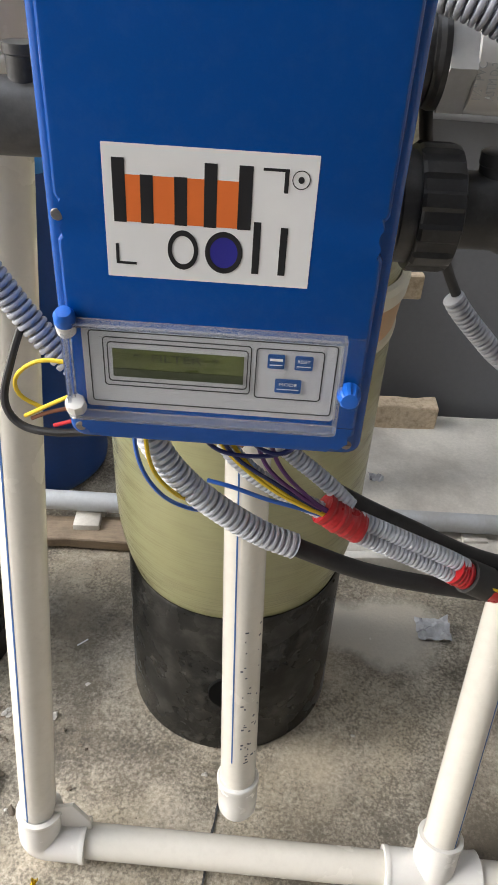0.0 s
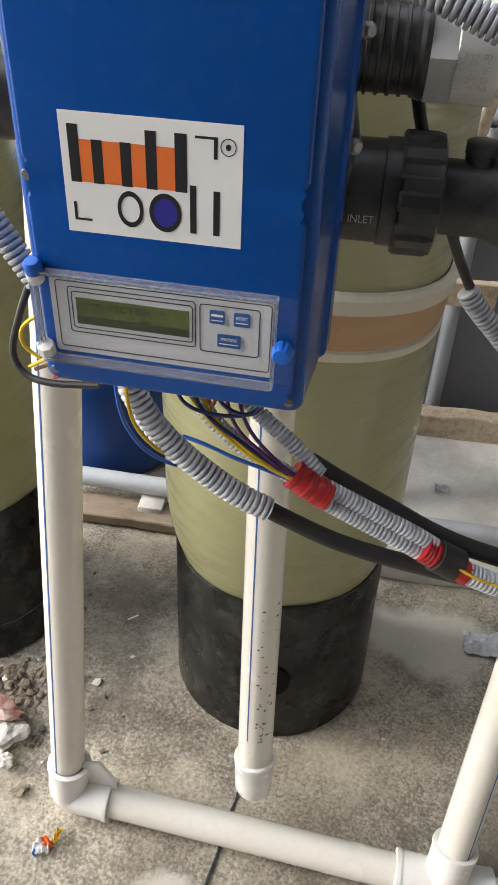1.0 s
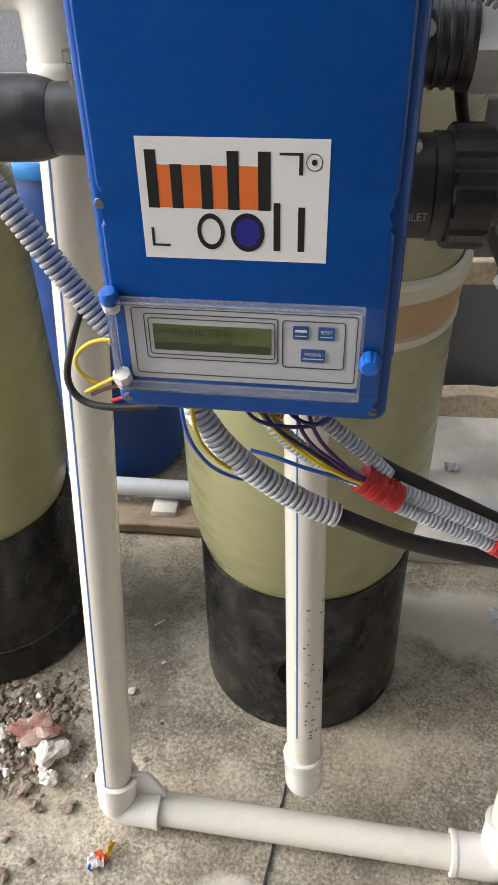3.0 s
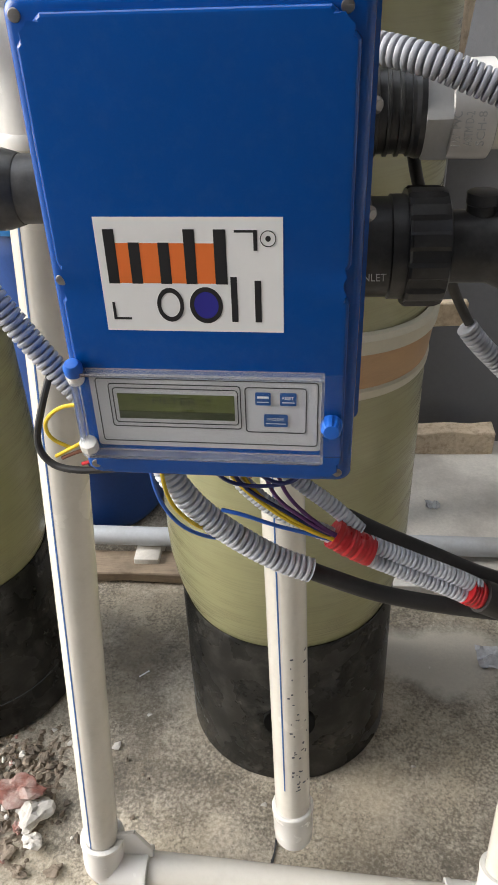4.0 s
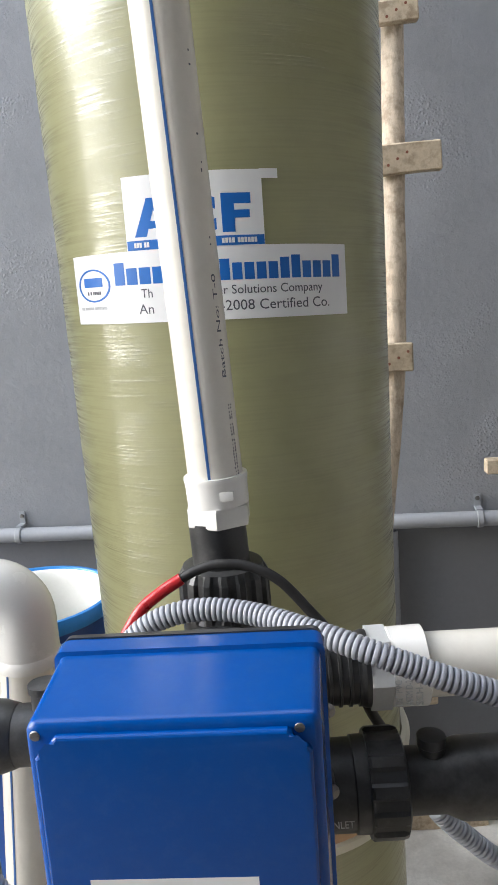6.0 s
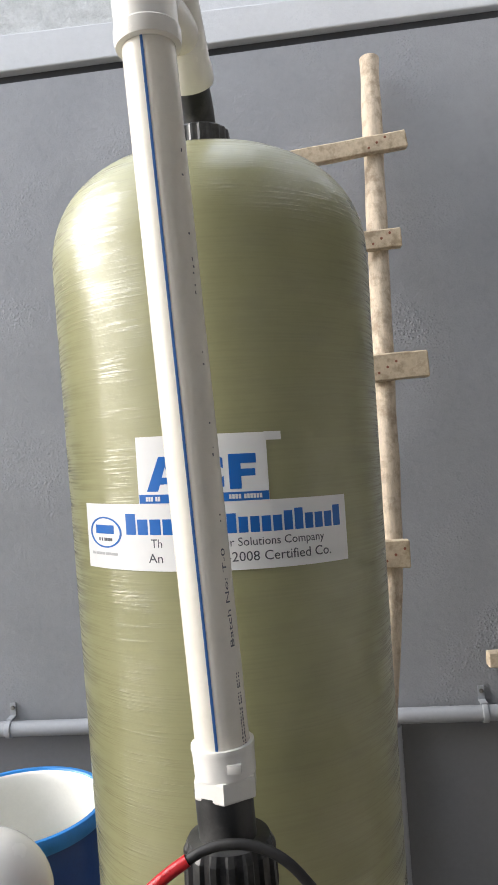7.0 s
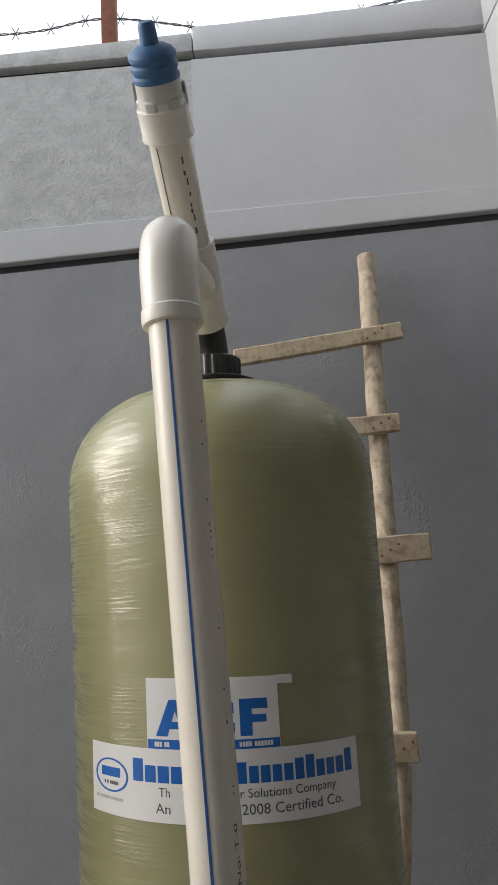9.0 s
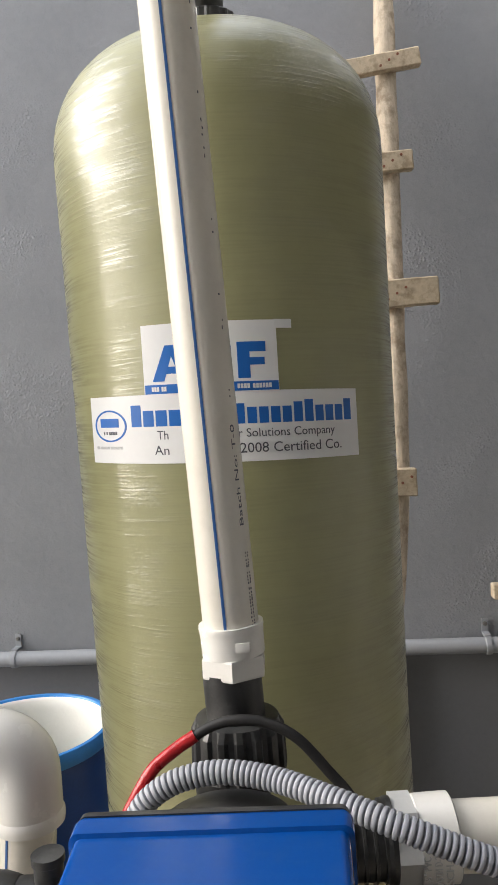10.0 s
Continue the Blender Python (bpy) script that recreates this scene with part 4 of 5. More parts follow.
LZ, LY = 1.087, 0.56
left = thing("outlet_pipe", (-0.19, LY, LZ - 0.035), "black plastic outlet pipe with a stepped reducer", "pipe")
part("tube", lathe([(0.0, 0.0), (0.0245, 0.0), (0.0245, 0.130), (0.0, 0.130)], (-0.075, LY, LZ), (-1, 0, 0), 48), BLACK, left)
part("reducer", lathe([(0.0, 0.0), (0.0250, 0.0), (0.0262, 0.003), (0.0288, 0.012), (0.0292, 0.016), (0.0292, 0.046), (0, 0.046)], (-0.197, LY, LZ), (-1, 0, 0), 48), BLACK, left)
part("pipe", lathe([(0.02, 0.0), (0.0315, 0.0), (0.0320, 0.002), (0.0320, 0.04), (0.0260, 0.042), (0.0260, 0.35), (0.02, 0.35)], (-0.244, LY, LZ), (-1, 0, 0), 40), FITTING, left, "white plastic socket")
part("plug", lathe([(0.0, 0.0), (0.0110, 0.0), (0.0110, 0.018), (0.0125, 0.019), (0.0125, 0.025), (0, 0.026)], (-0.172, LY, LZ + 0.019), (0, 0, 1), 24), BLACK, left, "small black plug")

# the blue box
BX, BY, BROT = -0.0400, 0.3535, radians(-2.6)
BM_ = Matrix.Translation((BX, BY, 0)) @ Matrix.Rotation(BROT, 4, "Z")


def on_box(bm):
    bm.transform(BM_)
    return bm


box = thing("control_box", (BX, BY + 0.04, 0.98), "glossy blue plastic control box with a clear display cover", "control box")
ZB, ZT, HW = 0.981, 1.2165, 0.0752


def arc(cx, cz, r, a0, a1, n=6):
    return [(cx + r * math.cos(math.radians(a0 + (a1 - a0) * k / n)), cz + r * math.sin(math.radians(a0 + (a1 - a0) * k / n))) for k in range(n + 1)]


def rounded(x0, x1, z0, z1, r, n=5):
    return arc(x1 - r, z0 + r, r, -90, 0, n) + arc(x1 - r, z1 - r, r, 0, 90, n) + arc(x0 + r, z1 - r, r, 90, 180, n) + arc(x0 + r, z0 + r, r, 180, 270, n)


def lid_outline():
    """The raised face of the lid: hollows at the corners and half way up the sides, round the screws."""
    r, x, zm = 0.0098, HW - 0.0052, 1.0975
    z0, z1 = ZB + 0.0028, ZT - 0.0058
    e = r + 0.0022
    pts = [(x - e, z0)] + arc(x, z0, r, 169, 101, 6) + [(x, z0 + e), (x, zm - 0.0098)] + arc(x + 0.002, zm, 0.0080, 244, 116, 8) + [(x, zm + 0.0098), (x, z1 - e)] + arc(x, z1, r, 259, 191, 6) + [(x - e, z1)]
    return pts + [(-px, pz) for px, pz in reversed(pts)]


part("lid_face", on_box(plate(lid_outline(), -0.0055, 0.004, 0.0026, 4)), BLUE, box, smooth=20)


def shell():
    """The lid's skirt: a rounded body that widens slightly to the back."""
    bm = bmesh.new()
    rings = []
    for y, g in ((-0.0012, -0.0042), (-0.0006, -0.0026), (0.0006, -0.0010), (0.0024, -0.0002), (0.0050, 0.0), (0.060, 0.0022), (0.066, 0.0026), (0.067, 0.0050), (0.080, 0.0056), (0.083, 0.0050)):
        rings.append([bm.verts.new((x, y, z)) for x, z in rounded(-HW - g, HW + g, ZB - g * 0.3, ZT + g, 0.006)])
    n = len(rings[0])
    for p, q in zip(rings, rings[1:]):
        for i in range(n):
            bm.faces.new((p[i], p[(i + 1) % n], q[(i + 1) % n], q[i]))
    bm.faces.new(rings[0])
    bm.faces.new(rings[-1][::-1])
    return bm


part("lid_skirt", on_box(shell()), BLUE, box, smooth=40)
part("gasket", on_box(plate(rounded(-HW - 0.004, HW + 0.004, ZB, ZT + 0.006, 0.006), 0.083, 0.0875)), BLACK, box, "black sealing edge")

screw = None
for x, z in ((-0.0695, 1.2095), (0.0640, 1.2095), (-0.0700, 1.0975), (0.0668, 1.0975), (-0.0690, 0.9875), (0.0675, 0.9870)):
    bm = lathe([(0.0, 0.0), (0.0030, 0.0), (0.0030, 0.0012), (0.0025, 0.0020), (0.0, 0.0023)], (0, 0, 0), (0, -1, 0), 20)
    block(-0.0024, 0.0024, -0.0026, -0.0020, -0.0004, 0.0004, bm=bm)
    if abs(z - 1.0975) < 0.001 and x > 0:
        bm.transform(Matrix.Diagonal((0.6, 0.3, 0.6, 1)))
        # shade of the recess put into colour as a thin black disc
        part("recess", on_box(lathe([(0.0, 0.0), (0.0030, 0.0), (0.0033, 0.0006), (0.0, 0.0008)], (x, 0.0003, z), (0, -1, 0), 24)), INK, box, "black disc for the shade in a screw recess")
    bm.transform(Matrix.Translation((x, 0.0005, z)))
    part("screw", on_box(bm), STEEL, box, "slotted steel screw")

# emblem label: plain shapes in their colours
FY = -0.0055
LX0, LX1, LZ0, LZ1 = -0.0485, 0.0388, 1.0735, 1.1298
emblem = thing("emblem_label", (BX, BY - 0.006, LZ0), "white label with a black and orange emblem", "label")


def flat(x0, x1, z0, z1, lift=0.0004, r=0.0):
    pts = rounded(x0, x1, z0, z1, r, 4) if r else [(x0, z0), (x1, z0), (x1, z1), (x0, z1)]
    return on_box(plate(pts, FY - lift, FY - lift + 0.0003))


part("backing", flat(LX0, LX1, LZ0, LZ1, 0.0002), PAPER, emblem)
LWID, LHGT = LX1 - LX0, LZ1 - LZ0


def ink(name, u0, u1, v0, v1, mat, lift=0.0003, label=""):
    part(name, flat(LX0 + u0 * LWID, LX0 + u1 * LWID, LZ0 + (1 - v1) * LHGT, LZ0 + (1 - v0) * LHGT, lift), mat, emblem, label)


ink("orange_block", 0.10, 0.665, 0.215, 0.56, INK_ORANGE, label="orange block")
for u0, u1, v0, v1 in ((0.045, 0.105, 0.10, 0.565), (0.175, 0.235, 0.21, 0.565), (0.335, 0.395, 0.21, 0.565), (0.475, 0.535, 0.10, 0.565), (0.635, 0.70, 0.10, 0.565),
                       (0.745, 0.865, 0.105, 0.125), (0.845, 0.865, 0.125, 0.275), (0.045, 0.06, 0.735, 0.895), (0.06, 0.145, 0.875, 0.895)):
    ink("black_bar", u0, u1, v0, v1, INK, 0.00038)
for u0, u1, v0, v1 in ((0.715, 0.75, 0.50, 0.905), (0.845, 0.88, 0.53, 0.905)):
    ink("black_bar", u0, u1, v0, v1, INK, 0.00038)


def disc(u, v, ru, rv, inner=0.0, lift=0.0003):
    prof = [(inner, 0.0), (inner, 0.0001), (1.0, 0.0001), (1.0, 0.0)] if inner else [(0, 0), (1.0, 0.0), (1.0, 0.0001), (0, 0.0001)]
    bm = lathe(prof, (0, 0, 0), (0, 0, 1), 40)
    bm.transform(Matrix(((ru * LWID, 0, 0, LX0 + u * LWID), (0, 0, -1, FY - lift), (0, rv * LHGT, 0, LZ0 + (1 - v) * LHGT), (0, 0, 0, 1))))
    return on_box(bm)


part("navy_disc", disc(0.575, 0.755, 0.075, 0.145, lift=0.00022), INK_NAVY, emblem, "navy oval")
part("black_ring", disc(0.575, 0.755, 0.092, 0.165, inner=0.74), INK, emblem)
part("black_ring", disc(0.375, 0.755, 0.075, 0.155, inner=0.72), INK, emblem)
part("thin_ring", disc(0.922, 0.175, 0.042, 0.068, inner=0.90), INK, emblem)
part("dot", disc(0.922, 0.175, 0.014, 0.024), INK, emblem)

# display panel under its cover
part("panel", flat(-0.0630, 0.0580, 1.0045, 1.0480, 0.0004, 0.002), PANEL, box, "pale grey display panel")


def outline_bar(x0, x1, z0, z1, w=0.0005, r=0.002, lift=0.0007):
    bm = bmesh.new()
    outer, inner = rounded(x0, x1, z0, z1, r, 4), rounded(x0 + w, x1 - w, z0 + w, z1 - w, max(r - w, 0.0004), 4)
    n = len(outer)
    a = [bm.verts.new((x, FY - lift, z)) for x, z in outer]
    b = [bm.verts.new((x, FY - lift, z)) for x, z in inner]
    c = [bm.verts.new((x, FY - lift + 0.0002, z)) for x, z in outer]
    d = [bm.verts.new((x, FY - lift + 0.0002, z)) for x, z in inner]
    for i in range(n):
        j = (i + 1) % n
        bm.faces.new((a[i], a[j], b[j], b[i]))
        bm.faces.new((c[j], c[i], d[i], d[j]))
        bm.faces.new((a[j], a[i], c[i], c[j]))
        bm.faces.new((b[i], b[j], d[j], d[i]))
    return on_box(bm)


for q in ((-0.0535, 0.0165, 1.0170, 1.0435), (-0.0515, 0.0150, 1.0195, 1.0410), (0.0185, 0.0505, 1.0155, 1.0430), (-0.0600, 0.0565, 1.0075, 1.0465)):
    part("border", outline_bar(*q), INK, box)
lcd = part("display", flat(-0.0490, 0.0130, 1.0225, 1.0375, 0.0008), LCD, box, "olive liquid crystal display")
bm = letters("*  FILTER  *", 0.0056, 0.040, 0.0001)
bm.transform(Matrix.Translation((-0.039, FY - 0.0011, 1.0318)) @ Matrix.Rotation(radians(90), 4, "X"))
part("writing", on_box(bm), LCD_INK, lcd)
part("dark_row", flat(-0.0490, 0.0130, 1.0225, 1.0270, 0.0010), LCD_INK, lcd, "darker lower row of the display")
for x, z, w, word in ((0.0280, 1.0365, 0.0080, ""), (0.0410, 1.0365, 0.0085, "RESET"), (0.0345, 1.0235, 0.0125, "MODE")):
    key = part("key", flat(x - w / 2, x + w / 2, z - 0.0038, z + 0.0038, 0.0012, 0.0008), KEY, box, "blue membrane key")
    part("key_line", flat(x - w / 2 + 0.001, x + w / 2 - 0.001, z - 0.0020, z - 0.0016, 0.0014), INK_WHITE, key)
    if word:
        bm = letters(word, 0.0024, w * 0.68, 0.00005)
        bm.transform(Matrix.Translation((x - w * 0.34, FY - 0.0015, z + 0.0002)) @ Matrix.Rotation(radians(90), 4, "X"))
        part("writing", on_box(bm), INK_WHITE, key)
    else:
        part("key_line", flat(x - w / 2 + 0.001, x + w / 2 - 0.001, z + 0.0004, z + 0.0016, 0.0014), INK_WHITE, key)

cover = part("cover_pane", on_box(plate(rounded(-0.0705, 0.0595, 1.0005, 1.0520, 0.002), FY - 0.0085, FY - 0.0073, 0.0004, 1)), CLEAR, box, "clear hinged plastic cover")
cover.visible_shadow = False
for q in ((-0.0705, 0.0595, 1.0505, 1.0520), (-0.0705, 0.0595, 1.0005, 1.0020), (-0.0705, -0.0690, 1.0022, 1.0503), (0.0580, 0.0595, 1.0022, 1.0503)):
    wall_ = part("cover_edge", on_box(block(q[0], q[1], FY - 0.0072, FY - 0.0004, q[2], q[3])), EDGE, box)
    wall_.visible_shadow = False
flap = part("cover_flange", on_box(plate(rounded(0.0597, 0.0690, 1.0020, 1.0515, 0.0015), FY - 0.0030, FY - 0.0018)), CLEAR, box, "clear flange of the cover")
flap.visible_shadow = False
part("hinge", on_box(pipe_between((-0.0690, FY - 0.004, 1.008), (-0.0690, FY - 0.004, 1.047), 0.0022, 0.0012, 16)), CLEAR, box, "hinge rod of the cover")
part("knob", on_box(lathe([(0, 0), (0.0056, 0), (0.0058, 0.002), (0.0054, 0.006), (0.004, 0.0085), (0, 0.009)], (0.0635, FY - 0.0030, 1.0235), (0, -1, 0), 40, waves=8, depth=0.0008, between=(0.001, 0.0065))), BLUE_CAP, box, "blue thumb knob")
part("hinge_cap", on_box(lathe([(0, -0.003), (0.0042, -0.003), (0.0050, 0.0), (0.0050, 0.004), (0.0035, 0.0065), (0, 0.007)], (-0.0690, FY - 0.0040, 1.0515), (0.05, -0.35, 0.9), 24)), BLUE_CAP, box, "blue hinge cap")
part("hinge_cap", on_box(lathe([(0, -0.007), (0.0045, -0.006), (0.0050, 0.0), (0, 0.0)], (-0.0690, FY - 0.0040, 1.0510), (0.05, -0.35, 0.9), 24)), FITTING, box, "clear hinge end")
part("hinge_cap", on_box(lathe([(0, -0.004), (0.0048, -0.003), (0.0055, 0.001), (0.0048, 0.005), (0, 0.006)], (-0.0680, FY - 0.0035, 1.0050), (0.05, -0.45, 0.85), 8)), FITTING, box, "milky hinge end")

# ---- conduits and cables ----
feed = thing("feed_conduit", (-0.08, 0.41, 0.82), "grey corrugated conduit with a black cable leaving it", "cable")
part("conduit", conduit([(-0.090, 0.425, 1.000), (-0.086, 0.412, 0.958), (-0.074, 0.408, 0.930), (-0.055, 0.408, 0.904), (-0.030, 0.409, 0.881), (-0.006, 0.410, 0.864), (0.0155, 0.411, 0.8535)], 0.0092), CONDUIT_PALE, feed)
part("sheath", cable([(0.010, 0.411, 0.856), (0.031, 0.411, 0.846), (0.065, 0.411, 0.832), (0.107, 0.411, 0.822), (0.161, 0.411, 0.814), (0.22, 0.412, 0.806), (0.32, 0.415, 0.80)], 0.0066), RUBBER, feed, "black rubber cable")

loom = thing("wiring_loom", (0.05, 0.405, 0.82), "corrugated conduit bound with red tape", "cable")
part("conduit", conduit([(-0.030, 0.425, 0.985), (-0.036, 0.412, 0.945), (-0.020, 0.408, 0.922), (0.003, 0.406, 0.906), (0.026, 0.405, 0.894), (0.041, 0.405, 0.886)], 0.0060, 0.0034), CONDUIT_PALE, loom)
part("conduit", conduit([(-0.018, 0.430, 0.985), (-0.012, 0.426, 0.944), (0.008, 0.420, 0.926), (0.030, 0.416, 0.909), (0.049, 0.411, 0.892)], 0.0058, 0.0034), CONDUIT_PALE, loom)
for dx, dy, dz in ((-0.0022, -0.001, -0.0042), (0.0024, 0.002, 0.0046)):
    part("conduit", conduit([(x + dx, 0.405 + dy, z + dz) for x, z in ((0.052, 0.880), (0.062, 0.875), (0.091, 0.861), (0.116, 0.849), (0.134, 0.839))], 0.0060, 0.0034), CONDUIT_PALE, loom)
part("tape", sweep(glide([(0.030, 0.406, 0.894), (0.041, 0.405, 0.887), (0.053, 0.405, 0.880), (0.057, 0.405, 0.878)], 0.0008), lambda i: 0.0106 + (0.0002 if i % 4 < 2 else -0.0002) + 0.0009 * noise.noise(Vector((i * 0.21, 0, 0))), 20), RED, loom, "shiny red tape")
part("tape", sweep(glide([(0.127, 0.405, 0.8425), (0.131, 0.405, 0.840), (0.138, 0.405, 0.837)], 0.0008), lambda i: 0.0100 + (0.0003 if i % 4 < 2 else -0.0003), 20), RED, loom, "shiny red tape")
part("tape", cable([(0.137, 0.405, 0.8375), (0.145, 0.406, 0.833), (0.156, 0.407, 0.827)], 0.0125, 0.002, 16), RUBBER, loom, "black insulating tape")
part("tape", cable([(0.154, 0.403, 0.828), (0.159, 0.403, 0.826), (0.163, 0.403, 0.824)], 0.0090, 0.002, 16), RED, loom, "shiny red tape")
part("conduit", conduit([(0.160, 0.403, 0.826), (0.18, 0.403, 0.819), (0.22, 0.404, 0.808), (0.32, 0.407, 0.80)], 0.0085, 0.0034), CONDUIT_PALE, loom)
part("wire", cable([(0.150, 0.397, 0.836), (0.168, 0.395, 0.829), (0.19, 0.396, 0.822)], 0.0011, 0.003, 6), YELLOW, loom)
back_cable = cable([(0.040, 0.432, 0.886), (0.065, 0.430, 0.873), (0.104, 0.430, 0.853), (0.136, 0.428, 0.838), (0.170, 0.428, 0.826), (0.23, 0.430, 0.812), (0.33, 0.43, 0.80)], 0.0072)
solo("power_cable", back_cable, RUBBER, "black rubber cable running beside the conduit", "cable")

wires = thing("loose_wires", (-0.02, 0.405, 0.9), "loose coloured wires hanging under the blue box", "wires")
for mat, pts in (
        (YELLOW, [(-0.058, 0.41, 0.982), (-0.036, 0.401, 0.944), (-0.008, 0.397, 0.918), (0.018, 0.396, 0.902), (0.036, 0.399, 0.893)]),
        (YELLOW, [(-0.050, 0.41, 0.982), (-0.026, 0.402, 0.938), (0.002, 0.397, 0.913), (0.036, 0.398, 0.891)]),
        (YELLOW, [(-0.083, 0.40, 0.985), (-0.080, 0.398, 0.932), (-0.064, 0.399, 0.906), (-0.046, 0.412, 0.889)]),
        (WIRE_BLUE, [(-0.090, 0.40, 0.985), (-0.087, 0.397, 0.936), (-0.074, 0.397, 0.908), (-0.055, 0.404, 0.890), (-0.042, 0.415, 0.882)]),
        (WIRE_BLUE, [(-0.045, 0.400, 0.918), (-0.030, 0.397, 0.916), (-0.008, 0.396, 0.908), (0.012, 0.397, 0.901), (0.034, 0.399, 0.892)]),
        (WIRE_NAVY, [(-0.055, 0.41, 0.985), (-0.046, 0.398, 0.950), (-0.020, 0.395, 0.942), (0.006, 0.397, 0.950), (0.014, 0.41, 0.985)]),
        (WIRE_NAVY, [(-0.030, 0.41, 0.985), (-0.020, 0.396, 0.953), (0.004, 0.394, 0.948), (0.018, 0.40, 0.985)]),
        (WIRE_PURPLE, [(-0.022, 0.41, 0.985), (-0.012, 0.399, 0.938), (0.012, 0.397, 0.912), (0.040, 0.399, 0.892)]),
        (WIRE_PURPLE, [(-0.014, 0.41, 0.985), (-0.004, 0.400, 0.938), (0.020, 0.398, 0.908), (0.044, 0.400, 0.890)]),
        (WIRE_NAVY, [(-0.040, 0.41, 0.985), (-0.034, 0.40, 0.945), (0.000, 0.398, 0.917), (0.030, 0.398, 0.897)]),
        (WIRE_BROWN, [(-0.034, 0.41, 0.985), (-0.026, 0.40, 0.945), (-0.016, 0.402, 0.985)]),
        (RUBBER, [(-0.118, 0.40, 0.975), (-0.108, 0.40, 0.957), (-0.095, 0.398, 0.955), (-0.085, 0.398, 0.962), (-0.082, 0.40, 0.985)])):
    part("wire", cable(pts, 0.0014, 0.004, 8), mat, wires)

side = thing("side_conduit", (-0.17, 0.45, 1.0), "grey corrugated conduit running into the side of the box", "cable")
part("conduit", conduit([(-0.224, 0.455, 1.098), (-0.208, 0.452, 1.077), (-0.194, 0.450, 1.057), (-0.178, 0.449, 1.031), (-0.160, 0.448, 1.003), (-0.143, 0.446, 0.981), (-0.128, 0.444, 0.968), (-0.108, 0.444, 0.962)], 0.0088), CONDUIT, side)
part("tape", cable([(-0.255, 0.46, 1.125), (-0.232, 0.456, 1.108), (-0.206, 0.452, 1.075)], 0.0098, 0.004, 16), RUBBER, side, "black tape")
part("cable", cable([(-0.160, 0.446, 0.998), (-0.168, 0.438, 0.975), (-0.174, 0.432, 0.950), (-0.166, 0.428, 0.935), (-0.145, 0.424, 0.932), (-0.108, 0.422, 0.936)], 0.0026, 0.004, 10), RUBBER, side, "thin black cable")
for mat, pts in ((YELLOW, [(-0.120, 0.42, 0.985), (-0.146, 0.424, 0.984), (-0.163, 0.428, 0.970), (-0.163, 0.43, 0.955), (-0.148, 0.43, 0.945)]),
                 (YELLOW, [(-0.118, 0.42, 0.969), (-0.140, 0.424, 0.955), (-0.163, 0.428, 0.940)]),
                 (WIRE_BROWN, [(-0.128, 0.424, 0.952), (-0.145, 0.426, 0.946), (-0.160, 0.428, 0.938)]),
                 (WIRE_RED, [(-0.115, 0.422, 0.951), (-0.130, 0.424, 0.942), (-0.146, 0.426, 0.935)])):
    part("wire", cable(pts, 0.0014, 0.004, 8), mat, side)
part("conduit_end", conduit([(-0.112, 0.432, 0.956), (-0.124, 0.434, 0.950), (-0.131, 0.436, 0.945)], 0.0055), CONDUIT_PALE, side)

over = thing("top_conduit", (0.03, 0.49, 1.16), "grey corrugated conduit laid over the back of the box", "cable")
part("conduit", conduit([(-0.104, 0.565, 1.120), (-0.104, 0.566, 1.152), (-0.080, 0.566, 1.174), (-0.043, 0.564, 1.183), (-0.001, 0.552, 1.182), (0.046, 0.520, 1.178), (0.080, 0.500, 1.1715), (0.109, 0.494, 1.161), (0.141, 0.490, 1.149), (0.20, 0.492, 1.128), (0.32, 0.50, 1.10)], 0.0092), CONDUIT, over)
loop = thing("looped_cable", (-0.02, 0.53, 1.18), "black cable looped over the valve with a red taped end", "cable")
part("sheath", cable([(-0.066, 0.606, 1.190), (-0.049, 0.608, 1.199), (-0.029, 0.608, 1.2035), (-0.003, 0.608, 1.200), (0.022, 0.605, 1.187), (0.046, 0.600, 1.160), (0.062, 0.590, 1.142), (0.078, 0.545, 1.120), (0.090, 0.560, 1.085), (0.115, 0.595, 1.03), (0.142, 0.628, 0.972), (0.160, 0.632, 0.940)], 0.0044), RUBBER, loop)
part("tape", cable([(-0.128, 0.592, 1.115), (-0.116, 0.595, 1.140), (-0.097, 0.600, 1.169), (-0.078, 0.604, 1.1835), (-0.060, 0.606, 1.194)], 0.0053, 0.002, 12), RED, loop, "red taped end")
low = thing("drop_conduit", (0.2, 0.63, 0.8), "thin grey corrugated conduit dropping to the ground", "cable")
part("conduit", conduit([(0.155, 0.632, 0.942), (0.165, 0.633, 0.929), (0.184, 0.635, 0.909), (0.215, 0.638, 0.880), (0.27, 0.66, 0.84), (0.36, 0.70, 0.76)], 0.0098, 0.0050), CONDUIT, low)

# ---- pipe stand on the floor ----
stand = thing("pipe_stand", (0.0, 0.6, 0.0), "white plastic pipe stand lying on the concrete", "pipe frame")
OD = 0.0258
L0, L1 = Vector((-0.296, 0.598, 0.045)), Vector((-0.2195, 0.668, 1.130))
R0, R1 = Vector((0.303, 0.560, 0.045)), Vector((0.335, 0.680, 0.44))
LDIR, RDIR = (L1 - L0).normalized(), (R1 - R0).normalized()
part("upright", pipe_between(L0, L1, OD, 0.004, 44), PVC, stand)
stripe(L0 + LDIR * 0.03, L1, OD, -24, STRIPE_BLUE, stand, 0.0011, "blue line along the pipe")
part("brace", pipe_between(R0, R0 + RDIR * 1.0, OD, 0.004, 44), PVC, stand)
stripe(R0 + RDIR * 0.03, R0 + RDIR * 0.95, OD, 36, STRIPE_BLUE, stand, 0.0011, "blue line along the pipe")
F0, F1 = Vector((-0.295, 0.596, 0.031)), Vector((0.303, 0.557, 0.031))
